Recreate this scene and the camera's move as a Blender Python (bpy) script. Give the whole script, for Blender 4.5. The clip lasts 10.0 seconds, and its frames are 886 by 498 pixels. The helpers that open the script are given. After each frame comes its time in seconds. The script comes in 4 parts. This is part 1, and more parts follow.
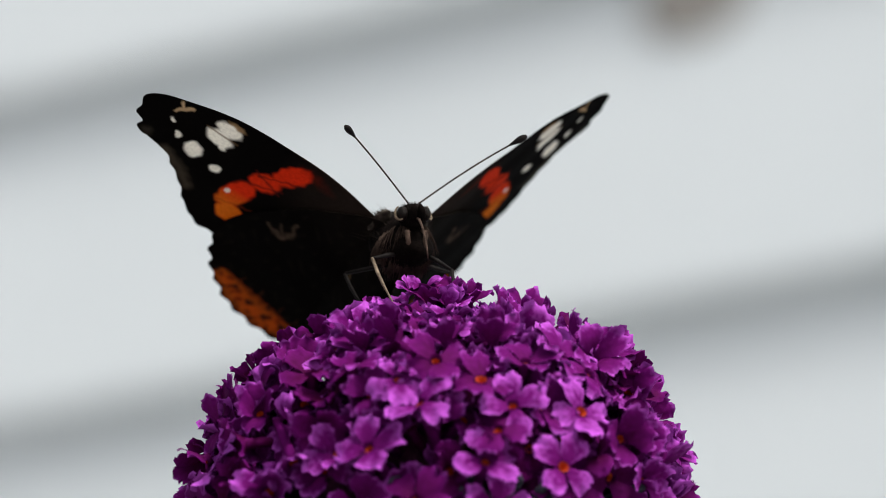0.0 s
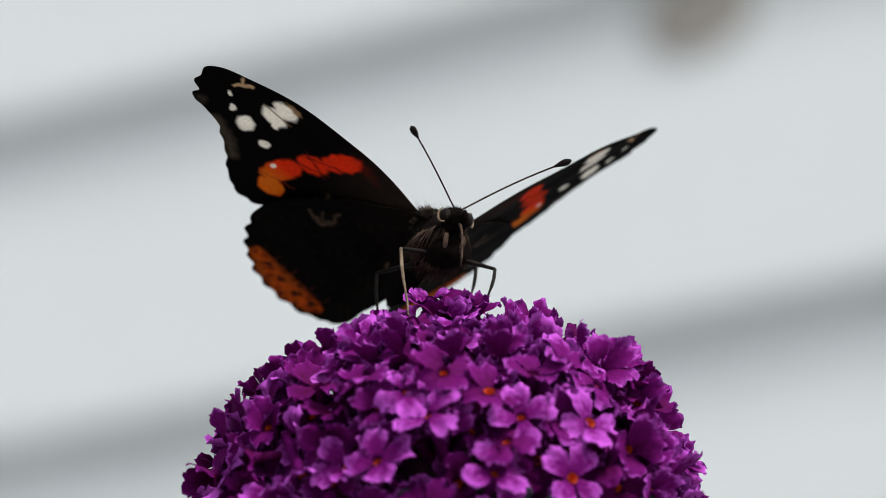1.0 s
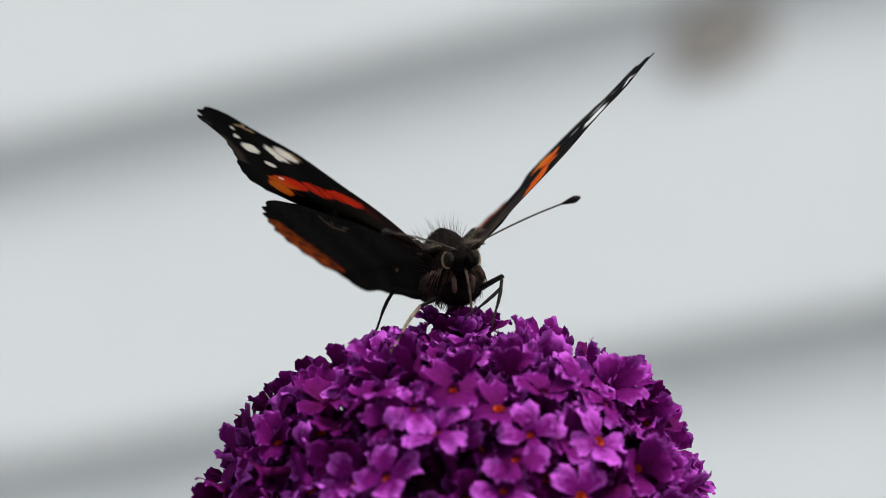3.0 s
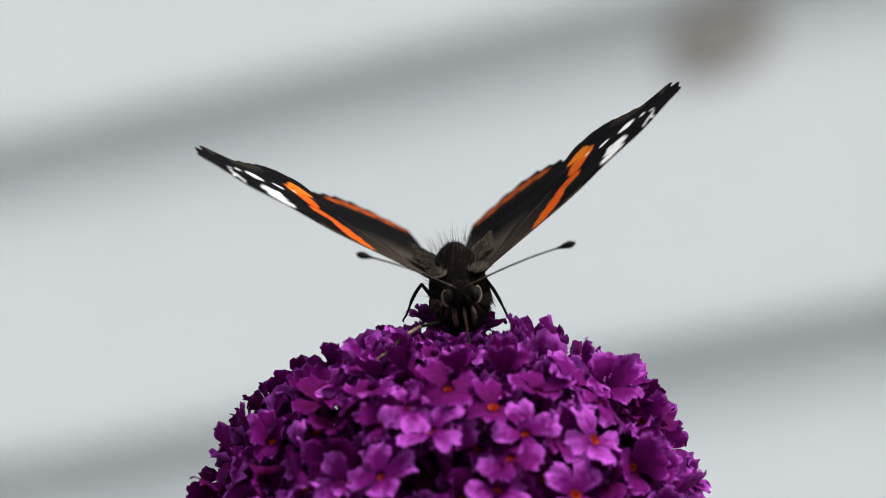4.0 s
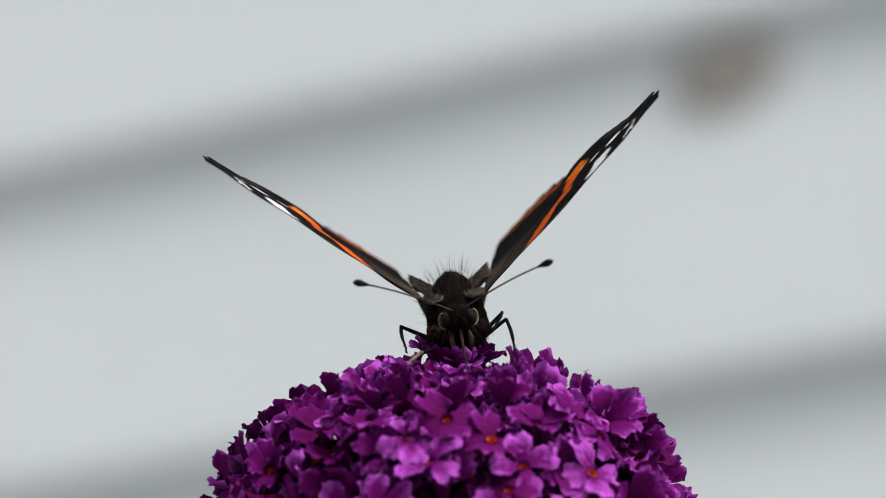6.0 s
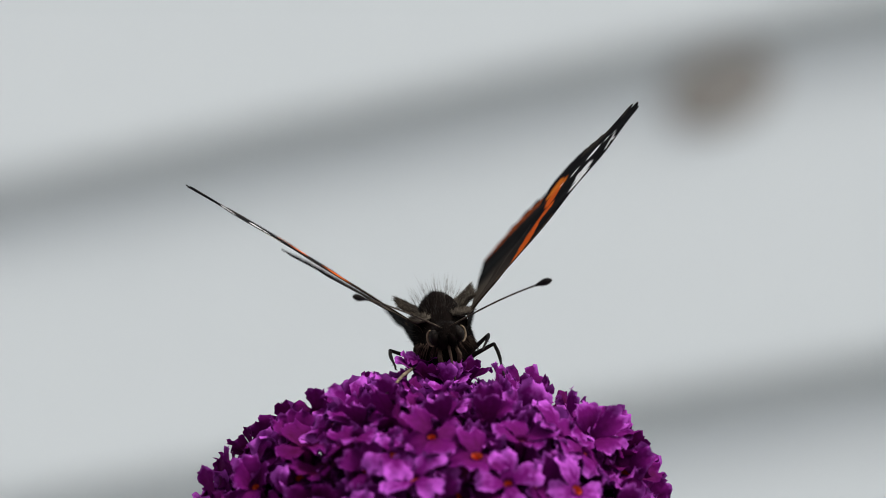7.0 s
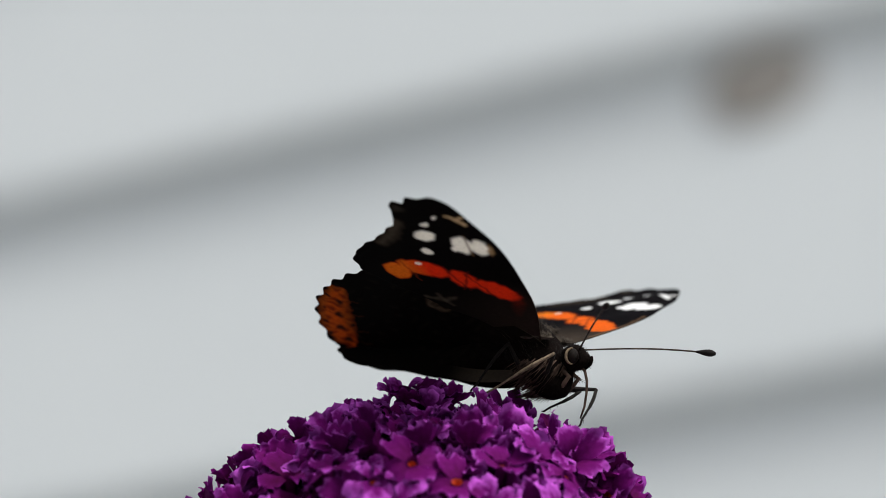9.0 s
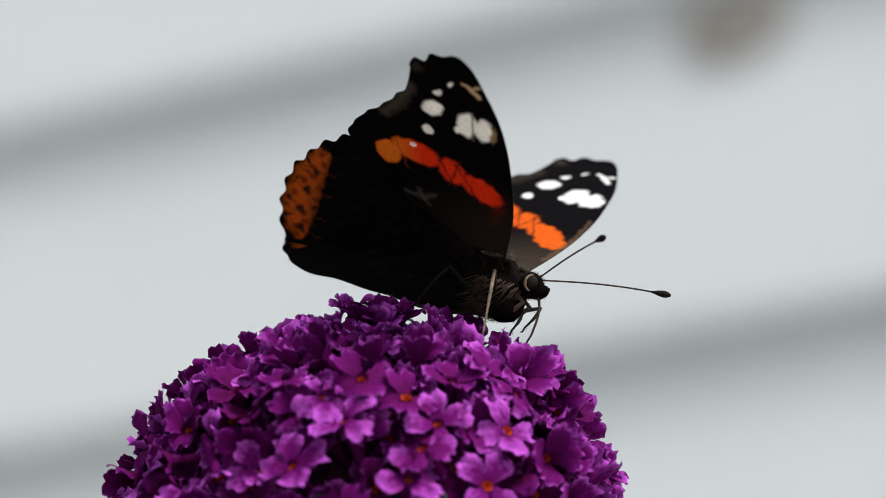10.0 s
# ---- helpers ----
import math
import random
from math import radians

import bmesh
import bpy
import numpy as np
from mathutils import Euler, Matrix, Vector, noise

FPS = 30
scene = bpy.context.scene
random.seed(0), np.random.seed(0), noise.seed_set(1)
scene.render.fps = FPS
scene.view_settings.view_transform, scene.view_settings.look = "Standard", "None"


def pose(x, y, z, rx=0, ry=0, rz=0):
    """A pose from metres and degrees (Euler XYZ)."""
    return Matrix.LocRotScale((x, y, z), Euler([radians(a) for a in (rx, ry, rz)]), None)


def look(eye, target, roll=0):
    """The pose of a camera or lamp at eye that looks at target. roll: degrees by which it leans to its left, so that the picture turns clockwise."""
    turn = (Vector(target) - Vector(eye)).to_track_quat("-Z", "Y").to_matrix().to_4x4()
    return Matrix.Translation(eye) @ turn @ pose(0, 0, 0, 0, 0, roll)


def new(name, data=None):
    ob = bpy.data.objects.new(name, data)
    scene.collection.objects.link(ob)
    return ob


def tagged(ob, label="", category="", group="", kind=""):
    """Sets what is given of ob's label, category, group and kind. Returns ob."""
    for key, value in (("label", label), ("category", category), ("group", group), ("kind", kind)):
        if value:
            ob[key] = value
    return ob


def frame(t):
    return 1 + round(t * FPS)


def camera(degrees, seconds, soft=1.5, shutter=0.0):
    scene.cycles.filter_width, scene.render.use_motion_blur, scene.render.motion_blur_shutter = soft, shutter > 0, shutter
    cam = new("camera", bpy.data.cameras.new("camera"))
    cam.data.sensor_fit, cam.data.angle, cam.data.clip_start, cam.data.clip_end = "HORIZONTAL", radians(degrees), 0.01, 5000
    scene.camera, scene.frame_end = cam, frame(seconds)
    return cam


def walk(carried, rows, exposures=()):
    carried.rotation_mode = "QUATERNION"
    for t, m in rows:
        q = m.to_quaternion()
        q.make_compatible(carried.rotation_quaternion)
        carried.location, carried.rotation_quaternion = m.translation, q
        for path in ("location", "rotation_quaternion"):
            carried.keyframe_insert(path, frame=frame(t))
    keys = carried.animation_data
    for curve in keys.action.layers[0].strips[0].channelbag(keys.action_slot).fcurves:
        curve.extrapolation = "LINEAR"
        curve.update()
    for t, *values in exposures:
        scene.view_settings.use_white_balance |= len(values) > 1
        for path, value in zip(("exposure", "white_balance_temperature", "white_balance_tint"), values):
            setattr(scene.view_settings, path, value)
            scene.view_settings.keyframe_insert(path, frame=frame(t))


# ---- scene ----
from mathutils.geometry import delaunay_2d_cdt

# The stage: x right, y away from the lens, z up in the picture, on a flower head held at 1.75 m; the lens looks up at it.
MM = 0.001
DIST = 0.4834
STAGE = pose(0, 0, 1.75, 20, 0, 0)

# ---- camera: seconds, x, y, z (mm) on the stage, pitch, roll, yaw ----
CAMERA_ROWS = [
    (0, 0, -0.002, 0, -0.006, 0.001, -0.001),
    (0.2, 0.141, 0.075, -0.116, 0.06, 0.043, 0.018),
    (0.5, 0.353, 0.19, -0.291, 0.142, 0.106, 0.109),
    (0.7, 0.214, 0.25, -0.477, 0.147, 0.271, 0.093),
    (1, 0.007, 0.341, -0.756, 0.252, 0.518, 0.095),
    (1.2, -0.457, 0.31, -0.101, 0.23, 0.014, 0.071),
    (1.5, -1.153, 0.264, 0.881, 0.247, -0.743, 0.077),
    (1.7, -0.729, 0.208, 0.718, 0.284, -0.766, 0.151),
    (2, -0.091, 0.125, 0.474, 0.32, -0.799, 0.243),
    (2.2, 0.128, 0.105, -0.158, 0.349, -0.517, 0.222),
    (2.5, 0.458, 0.075, -1.107, 0.491, -0.095, 0.273),
    (2.7, 0.616, 0.101, -1.142, 0.521, -0.086, 0.323),
    (3.8, 1.487, 0.246, -1.335, 0.544, -0.037, 0.386),
    (4, 1.645, 0.273, -1.37, 0.542, -0.028, 0.37),
    (4.2, 1.703, 0.314, -1.387, 0.533, -0.025, 0.395),
    (4.5, 1.79, 0.376, -1.412, 0.532, -0.02, 0.371),
    (4.7, 1.626, 0.377, -2.006, 0.511, -0.264, 0.36),
    (5, 1.379, 0.377, -2.897, 0.542, -0.629, 0.332),
    (5.3, 1.411, 0.216, -2.364, 0.578, -0.678, 0.353),
    (5.5, 1.433, 0.109, -2.008, 0.755, -0.711, 0.347),
    (5.7, 1.697, 0.136, -1.924, 0.884, -0.752, 0.385),
    (6.8, 3.145, 0.284, -1.458, 1.198, -0.974, 0.429),
    (7, 3.408, 0.311, -1.374, 1.194, -1.015, 0.391),
    (7.2, 5.223, 0.22, -0.992, 1.095, -0.877, 0.579),
    (7.3, 6.13, 0.174, -0.8, 1.06, -0.808, 0.722),
    (7.5, 7.944, 0.083, -0.418, 0.997, -0.67, 1.014),
    (7.7, 8.982, -0.085, -0.557, 0.97, -0.364, 1.122),
    (8, 10.538, -0.338, -0.765, 0.995, 0.095, 1.327),
    (8.2, 11.304, -0.354, -0.663, 0.958, 0.487, 1.341),
    (8.5, 12.453, -0.377, -0.509, 1.089, 1.073, 1.426),
    (8.7, 12.664, -0.458, 0.674, 1.139, 0.707, 1.369),
    (9, 12.981, -0.579, 2.449, 1.09, 0.157, 1.267),
    (9.2, 13.288, -0.619, 2.181, 1.265, 0.054, 1.195),
    (9.5, 13.749, -0.677, 1.778, 0.479, -0.102, 1.114),
    (9.7, 14.781, -0.54, 0.733, 0.443, -0.229, 1.006),
    (10, 16.329, -0.333, -0.834, 0.35, -0.42, 1.008),
]
cam = camera(12.0, 10.0, soft=0.5)
cam.data.dof.use_dof = True
cam.data.dof.focus_distance = DIST + 0.002
cam.data.dof.aperture_fstop = 17.0
walk(cam, [(t, STAGE @ pose(x * MM, y * MM - DIST, z * MM, 90 + p, r, w)) for t, x, y, z, p, r, w in CAMERA_ROWS],
     exposures=[(0, 0.34), (2.5, 0.31), (5, 0.23), (7, 0.13), (9.2, 0.13), (10, 0.26)])

# ---- world and light: a bright, overcast day ----
SUN_ELEVATION, SUN_AZIMUTH = 56, 138
world = bpy.data.worlds.new("world")
scene.world = world
world.use_nodes = True
wn = world.node_tree.nodes
sky = wn.new("ShaderNodeTexSky")
sky.sky_type = "NISHITA"
sky.sun_disc = False
sky.sun_elevation = radians(SUN_ELEVATION)
sky.sun_rotation = radians(SUN_AZIMUTH)
sky.dust_density = 6.0
sky.ozone_density = 1.0
haze = wn.new("ShaderNodeHueSaturation")
haze.inputs["Saturation"].default_value = 0.35
world.node_tree.links.new(sky.outputs[0], haze.inputs["Color"])
world.node_tree.links.new(haze.outputs[0], wn["Background"].inputs["Color"])
wn["Background"].inputs["Strength"].default_value = 0.15
sun = new("sun", bpy.data.lights.new("sun", "SUN"))
sun.data.energy = 2.4
sun.data.angle = radians(12)
sun.data.color = (1.0, 0.97, 0.93)
away = Vector((math.sin(radians(SUN_AZIMUTH)) * math.cos(radians(SUN_ELEVATION)), math.cos(radians(SUN_AZIMUTH)) * math.cos(radians(SUN_ELEVATION)), math.sin(radians(SUN_ELEVATION))))
sun.matrix_world = look(away * 20, (0, 0, 0))


# ---- materials ----
def shader(name, colour, rough=0.5, spec=0.3, metal=0.0):
    m = bpy.data.materials.new(name)
    m.use_nodes = True
    b = m.node_tree.nodes["Principled BSDF"]
    b.inputs["Base Color"].default_value = (*colour, 1)
    b.inputs["Roughness"].default_value = rough
    b.inputs["Specular IOR Level"].default_value = spec
    b.inputs["Metallic"].default_value = metal
    return m, m.node_tree.nodes, m.node_tree.links, b


def mottled(name, dark, light, scale, rough=0.6, spec=0.3, bump=0.3, fine=6.0, by_object=0.0, depth=0.001):
    """Two scales of noise between two colours, with a fine relief."""
    m, n, l, b = shader(name, dark, rough, spec)
    where = n.new("ShaderNodeTexCoord")
    big, small = n.new("ShaderNodeTexNoise"), n.new("ShaderNodeTexNoise")
    big.inputs["Scale"].default_value, small.inputs["Scale"].default_value = scale, scale * fine
    big.inputs["Detail"].default_value = small.inputs["Detail"].default_value = 4
    both = n.new("ShaderNodeMath")
    both.operation = "MULTIPLY_ADD"
    both.inputs[1].default_value = 0.45
    l.new(where.outputs["Object"], big.inputs["Vector"])
    l.new(where.outputs["Object"], small.inputs["Vector"])
    l.new(small.outputs["Fac"], both.inputs[0])
    l.new(big.outputs["Fac"], both.inputs[2])
    ramp = n.new("ShaderNodeValToRGB")
    ramp.color_ramp.elements[0].position, ramp.color_ramp.elements[1].position = 0.5, 0.95
    ramp.color_ramp.elements[0].color, ramp.color_ramp.elements[1].color = (*dark, 1), (*light, 1)
    source = both.outputs[0]
    if by_object:
        info, more = n.new("ShaderNodeObjectInfo"), n.new("ShaderNodeMath")
        more.operation = "MULTIPLY_ADD"
        more.inputs[1].default_value = by_object
        l.new(info.outputs["Random"], more.inputs[0])
        l.new(source, more.inputs[2])
        source = more.outputs[0]
    l.new(source, ramp.inputs[0])
    l.new(ramp.outputs[0], b.inputs["Base Color"])
    relief = n.new("ShaderNodeBump")
    relief.inputs["Strength"].default_value = bump
    relief.inputs["Distance"].default_value = depth
    l.new(small.outputs["Fac"], relief.inputs["Height"])
    l.new(relief.outputs[0], b.inputs["Normal"])
    return m


def see_through(m, share, colour_from=None, colour=(0.5, 0.5, 0.5)):
    """Lets some of the light pass through a thin sheet."""
    n, l = m.node_tree.nodes, m.node_tree.links
    thin, mix = n.new("ShaderNodeBsdfTranslucent"), n.new("ShaderNodeMixShader")
    mix.inputs[0].default_value = share
    if colour_from:
        l.new(colour_from, thin.inputs["Color"])
    else:
        thin.inputs["Color"].default_value = (*colour, 1)
    l.new(n["Principled BSDF"].outputs[0], mix.inputs[1])
    l.new(thin.outputs[0], mix.inputs[2])
    l.new(mix.outputs[0], n["Material Output"].inputs["Surface"])


def petal_material():
    m, n, l, b = shader("petal", (0.3, 0.03, 0.35), 0.75, 0.04)
    info, at = n.new("ShaderNodeObjectInfo"), n.new("ShaderNodeAttribute")
    at.attribute_name = "tone"
    where, vein = n.new("ShaderNodeTexCoord"), n.new("ShaderNodeTexNoise")
    vein.inputs["Scale"].default_value = 1400
    vein.inputs["Detail"].default_value = 3
    l.new(where.outputs["Object"], vein.inputs["Vector"])
    add, more = n.new("ShaderNodeMath"), n.new("ShaderNodeMath")
    add.operation = more.operation = "MULTIPLY_ADD"
    add.inputs[1].default_value, more.inputs[1].default_value = 0.35, 0.42
    l.new(vein.outputs["Fac"], add.inputs[0])
    l.new(at.outputs["Fac"], add.inputs[2])
    l.new(info.outputs["Random"], more.inputs[0])
    l.new(add.outputs[0], more.inputs[2])
    # shadow red up to lit lilac: shading put into the petal colour
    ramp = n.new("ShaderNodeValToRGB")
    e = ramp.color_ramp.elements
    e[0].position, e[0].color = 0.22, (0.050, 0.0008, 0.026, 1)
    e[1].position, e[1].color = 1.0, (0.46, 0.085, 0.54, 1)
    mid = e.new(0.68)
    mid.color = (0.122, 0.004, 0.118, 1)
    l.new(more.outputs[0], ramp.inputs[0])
    l.new(ramp.outputs[0], b.inputs["Base Color"])
    relief = n.new("ShaderNodeBump")
    relief.inputs["Strength"].default_value, relief.inputs["Distance"].default_value = 0.4, 0.0002
    l.new(vein.outputs["Fac"], relief.inputs["Height"])
    l.new(relief.outputs[0], b.inputs["Normal"])
    see_through(m, 0.12, ramp.outputs[0])
    return m


def wing_material():
    m, n, l, b = shader("wing_scales", (0.02, 0.02, 0.02), 0.8, 0.025)
    at = n.new("ShaderNodeAttribute")
    at.attribute_name = "scales"
    where, dust = n.new("ShaderNodeTexCoord"), n.new("ShaderNodeTexNoise")
    dust.inputs["Scale"].default_value = 2600
    dust.inputs["Detail"].default_value = 3
    l.new(where.outputs["Object"], dust.inputs["Vector"])
    shade = n.new("ShaderNodeMapRange")
    shade.inputs["To Min"].default_value, shade.inputs["To Max"].default_value = 0.72, 1.22
    l.new(dust.outputs["Fac"], shade.inputs["Value"])
    mul = n.new("ShaderNodeVectorMath")
    mul.operation = "SCALE"
    l.new(at.outputs["Color"], mul.inputs[0])
    l.new(shade.outputs[0], mul.inputs["Scale"])
    l.new(mul.outputs[0], b.inputs["Base Color"])
    relief = n.new("ShaderNodeBump")
    relief.inputs["Strength"].default_value, relief.inputs["Distance"].default_value = 0.35, 0.0001
    l.new(dust.outputs["Fac"], relief.inputs["Height"])
    l.new(relief.outputs[0], b.inputs["Normal"])
    see_through(m, 0.34, mul.outputs[0])
    return m


PETAL = petal_material()
WING = wing_material()
THROAT = mottled("throat", (0.30, 0.022, 0.006), (0.52, 0.06, 0.010), 900, 0.6, 0.2)
GAP_SHADE = mottled("gap_shade", (0.03, 0.004, 0.018), (0.085, 0.018, 0.055), 500, 0.7, 0.2)
BUD = mottled("bud", (0.012, 0.012, 0.022), (0.06, 0.06, 0.085), 700, 0.7, 0.2, by_object=0.2)
STEM = mottled("stem", (0.07, 0.09, 0.035), (0.16, 0.17, 0.08), 160, 0.7, 0.2)
FUR = mottled("fur", (0.002, 0.0015, 0.0013), (0.007, 0.005, 0.0043), 900, 0.95, 0.02)
ABDOMEN = mottled("abdomen_scales", (0.002, 0.0016, 0.0014), (0.006, 0.0045, 0.0038), 900, 0.9, 0.02)
HAIR = mottled("hair", (0.006, 0.0055, 0.0055), (0.032, 0.029, 0.028), 1200, 0.9, 0.04)
TUFTS = mottled("grey_hair", (0.02, 0.017, 0.014), (0.09, 0.075, 0.06), 900, 0.9, 0.05)
CHEST = mottled("chest_hair", (0.014, 0.009, 0.0075), (0.10, 0.068, 0.052), 700, 0.85, 0.06)
BLACK = mottled("chitin", (0.005, 0.004, 0.004), (0.011, 0.009, 0.008), 1500, 0.6, 0.08)
EYE = mottled("eye", (0.003, 0.0024, 0.002), (0.011, 0.007, 0.005), 2500, 0.45, 0.08)
PALE = mottled("pale_scales", (0.09, 0.065, 0.045), (0.26, 0.20, 0.13), 1500, 0.7, 0.15)
BANDED = mottled("leg_scales", (0.04, 0.03, 0.022), (0.26, 0.20, 0.14), 700, 0.7, 0.1)
RINGED = mottled("antenna_scales", (0.008, 0.0065, 0.006), (0.10, 0.08, 0.06), 1400, 0.7, 0.08)
BOARD = mottled("white_boards", (0.645, 0.695, 0.715), (0.69, 0.738, 0.755), 3.5, 0.65, 0.12, 0.15, 14.0, 0.08)
BOARD_BACK = mottled("grey_wall", (0.32, 0.34, 0.35), (0.42, 0.43, 0.43), 4, 0.8)
IRON = mottled("rusty_iron", (0.29, 0.292, 0.285), (0.35, 0.32, 0.28), 60, 0.7, 0.3)
# made-up pale grey for ground that is never in view
UNSEEN_GROUND = mottled("unseen_ground", (0.16, 0.16, 0.155), (0.30, 0.295, 0.285), 5, 0.9, 0.1, 0.6, 20, 0.0, 0.02)


# ---- building ----
def part(name, bm, material, parent, label="", m=None, smooth=True):
    mesh = bpy.data.meshes.new(name)
    bm.to_mesh(mesh)
    bm.free()
    for p in mesh.polygons:
        p.use_smooth = smooth
    mesh.materials.append(material)
    ob = new(name, mesh)
    ob.parent = parent
    if m is not None:
        ob.matrix_basis = m
    if label:
        tagged(ob, label)
    return ob


def tube(points, radii, sides=8, bm=None):
    """A tube along points, closed at both ends."""
    bm = bm or bmesh.new()
    pts = [Vector(p) for p in points]
    rings = []
    side = None
    for i, p in enumerate(pts):
        d = (pts[min(i + 1, len(pts) - 1)] - pts[max(i - 1, 0)]).normalized()
        side = d.orthogonal().normalized() if side is None else (side - d * side.dot(d)).normalized()
        other = d.cross(side)
        rings.append([bm.verts.new(p + (side * math.cos(a) + other * math.sin(a)) * radii[i]) for a in (2 * math.pi * k / sides for k in range(sides))])
    for a, b in zip(rings, rings[1:]):
        for k in range(sides):
            bm.faces.new((a[k], a[(k + 1) % sides], b[(k + 1) % sides], b[k]))
    bm.faces.new(rings[0][::-1])
    bm.faces.new(rings[-1])
    return bm


def ball(centre, size, bm=None, subdivisions=3, rough=0.0, seed=0.0):
    bm = bm or bmesh.new()
    made = bmesh.ops.create_icosphere(bm, subdivisions=subdivisions, radius=1)["verts"]
    for v in made:
        k = 1 + rough * noise.noise(v.co * 2.3 + Vector((seed, 0, 0)))
        v.co = Vector(centre) + Vector((v.co.x * size[0], v.co.y * size[1], v.co.z * size[2])) * k
    return bm


def smooth_loop(points, step):
    """A closed curve through the points, sampled about every step."""
    p = np.array(points, float)
    out = []
    n = len(p)
    for i in range(n):
        a, b, c, d = p[i - 1], p[i], p[(i + 1) % n], p[(i + 2) % n]
        k = max(1, int(np.hypot(*(c - b)) / step))
        for j in range(k):
            t = j / k
            out.append(0.5 * (2 * b + (c - a) * t + (2 * a - 5 * b + 4 * c - d) * t * t + (3 * b - a - 3 * c + d) * t ** 3))
    return np.array(out)


def inside(loop, pts):
    x, y = pts[:, 0], pts[:, 1]
    hit = np.zeros(len(pts), bool)
    for (x0, y0), (x1, y1) in zip(loop, np.roll(loop, -1, 0)):
        if y0 != y1:
            hit ^= ((y0 > y) != (y1 > y)) & (x < (x1 - x0) * (y - y0) / (y1 - y0) + x0)
    return hit


# ---- ground and wall ----
# added ground, out of view; it only bounces light up from below
bm = bmesh.new()
bmesh.ops.create_grid(bm, x_segments=2, y_segments=2, size=400)
ground = part("ground", bm, UNSEEN_GROUND, None)
tagged(ground, "made-up pale grey ground out of view below the shrub", "ground", kind="structure")

WALL_YAW, EXPOSURE = -30, 0.172
WALL_AT = STAGE @ Vector((0.1129, 1.45, 0.1205))
WALL = Matrix.Translation((WALL_AT.x, WALL_AT.y, 0)) @ pose(0, 0, 0, 0, 0, WALL_YAW)
FIRST = WALL_AT.z + 0.016          # height of one board's lower lip


def slab(x0, x1, y0, y1, z0, z1, bm=None):
    bm = bm or bmesh.new()
    made = bmesh.ops.create_cube(bm, size=1)["verts"]
    for v in made:
        v.co = ((x0 + x1) / 2 + v.co.x * (x1 - x0), (y0 + y1) / 2 + v.co.y * (y1 - y0), (z0 + z1) / 2 + v.co.z * (z1 - z0))
    return bm


wall = part("wall_north", slab(-4, 4, 0.03, 0.2, 0, 4.2), BOARD_BACK, None, m=WALL, smooth=False)
tagged(wall, "white painted weatherboard wall behind the shrub", "wall", kind="structure")


def board_mesh():
    """One lapped board: thin at its head, with a thick rounded lower lip."""
    bm = bmesh.new()
    profile = [(0.028, 0.0), (0.002, 0.0), (-0.002, 0.003), (-0.004, 0.008), (-0.0035, 0.018), (0.0105, 0.20), (0.028, 0.20)]
    ends = [[bm.verts.new((x, y, z)) for y, z in profile] for x in (-4, 4)]
    for k in range(len(profile)):
        j = (k + 1) % len(profile)
        bm.faces.new((ends[0][k], ends[0][j], ends[1][j], ends[1][k]))
    bm.faces.new(ends[0][::-1])
    bm.faces.new(ends[1])
    mesh = bpy.data.meshes.new("board")
    bm.to_mesh(mesh)
    bm.free()
    mesh.materials.append(BOARD)
    return mesh


# ---- the flower head ----
DOME = Vector((-0.35, 0, -27.2))
RADII = (26.3, 23.8, 20.0)


LOBE = (0.36, 0.52, 0.76, 0.96, 1.06, 1.08, 1.02, 0.78)


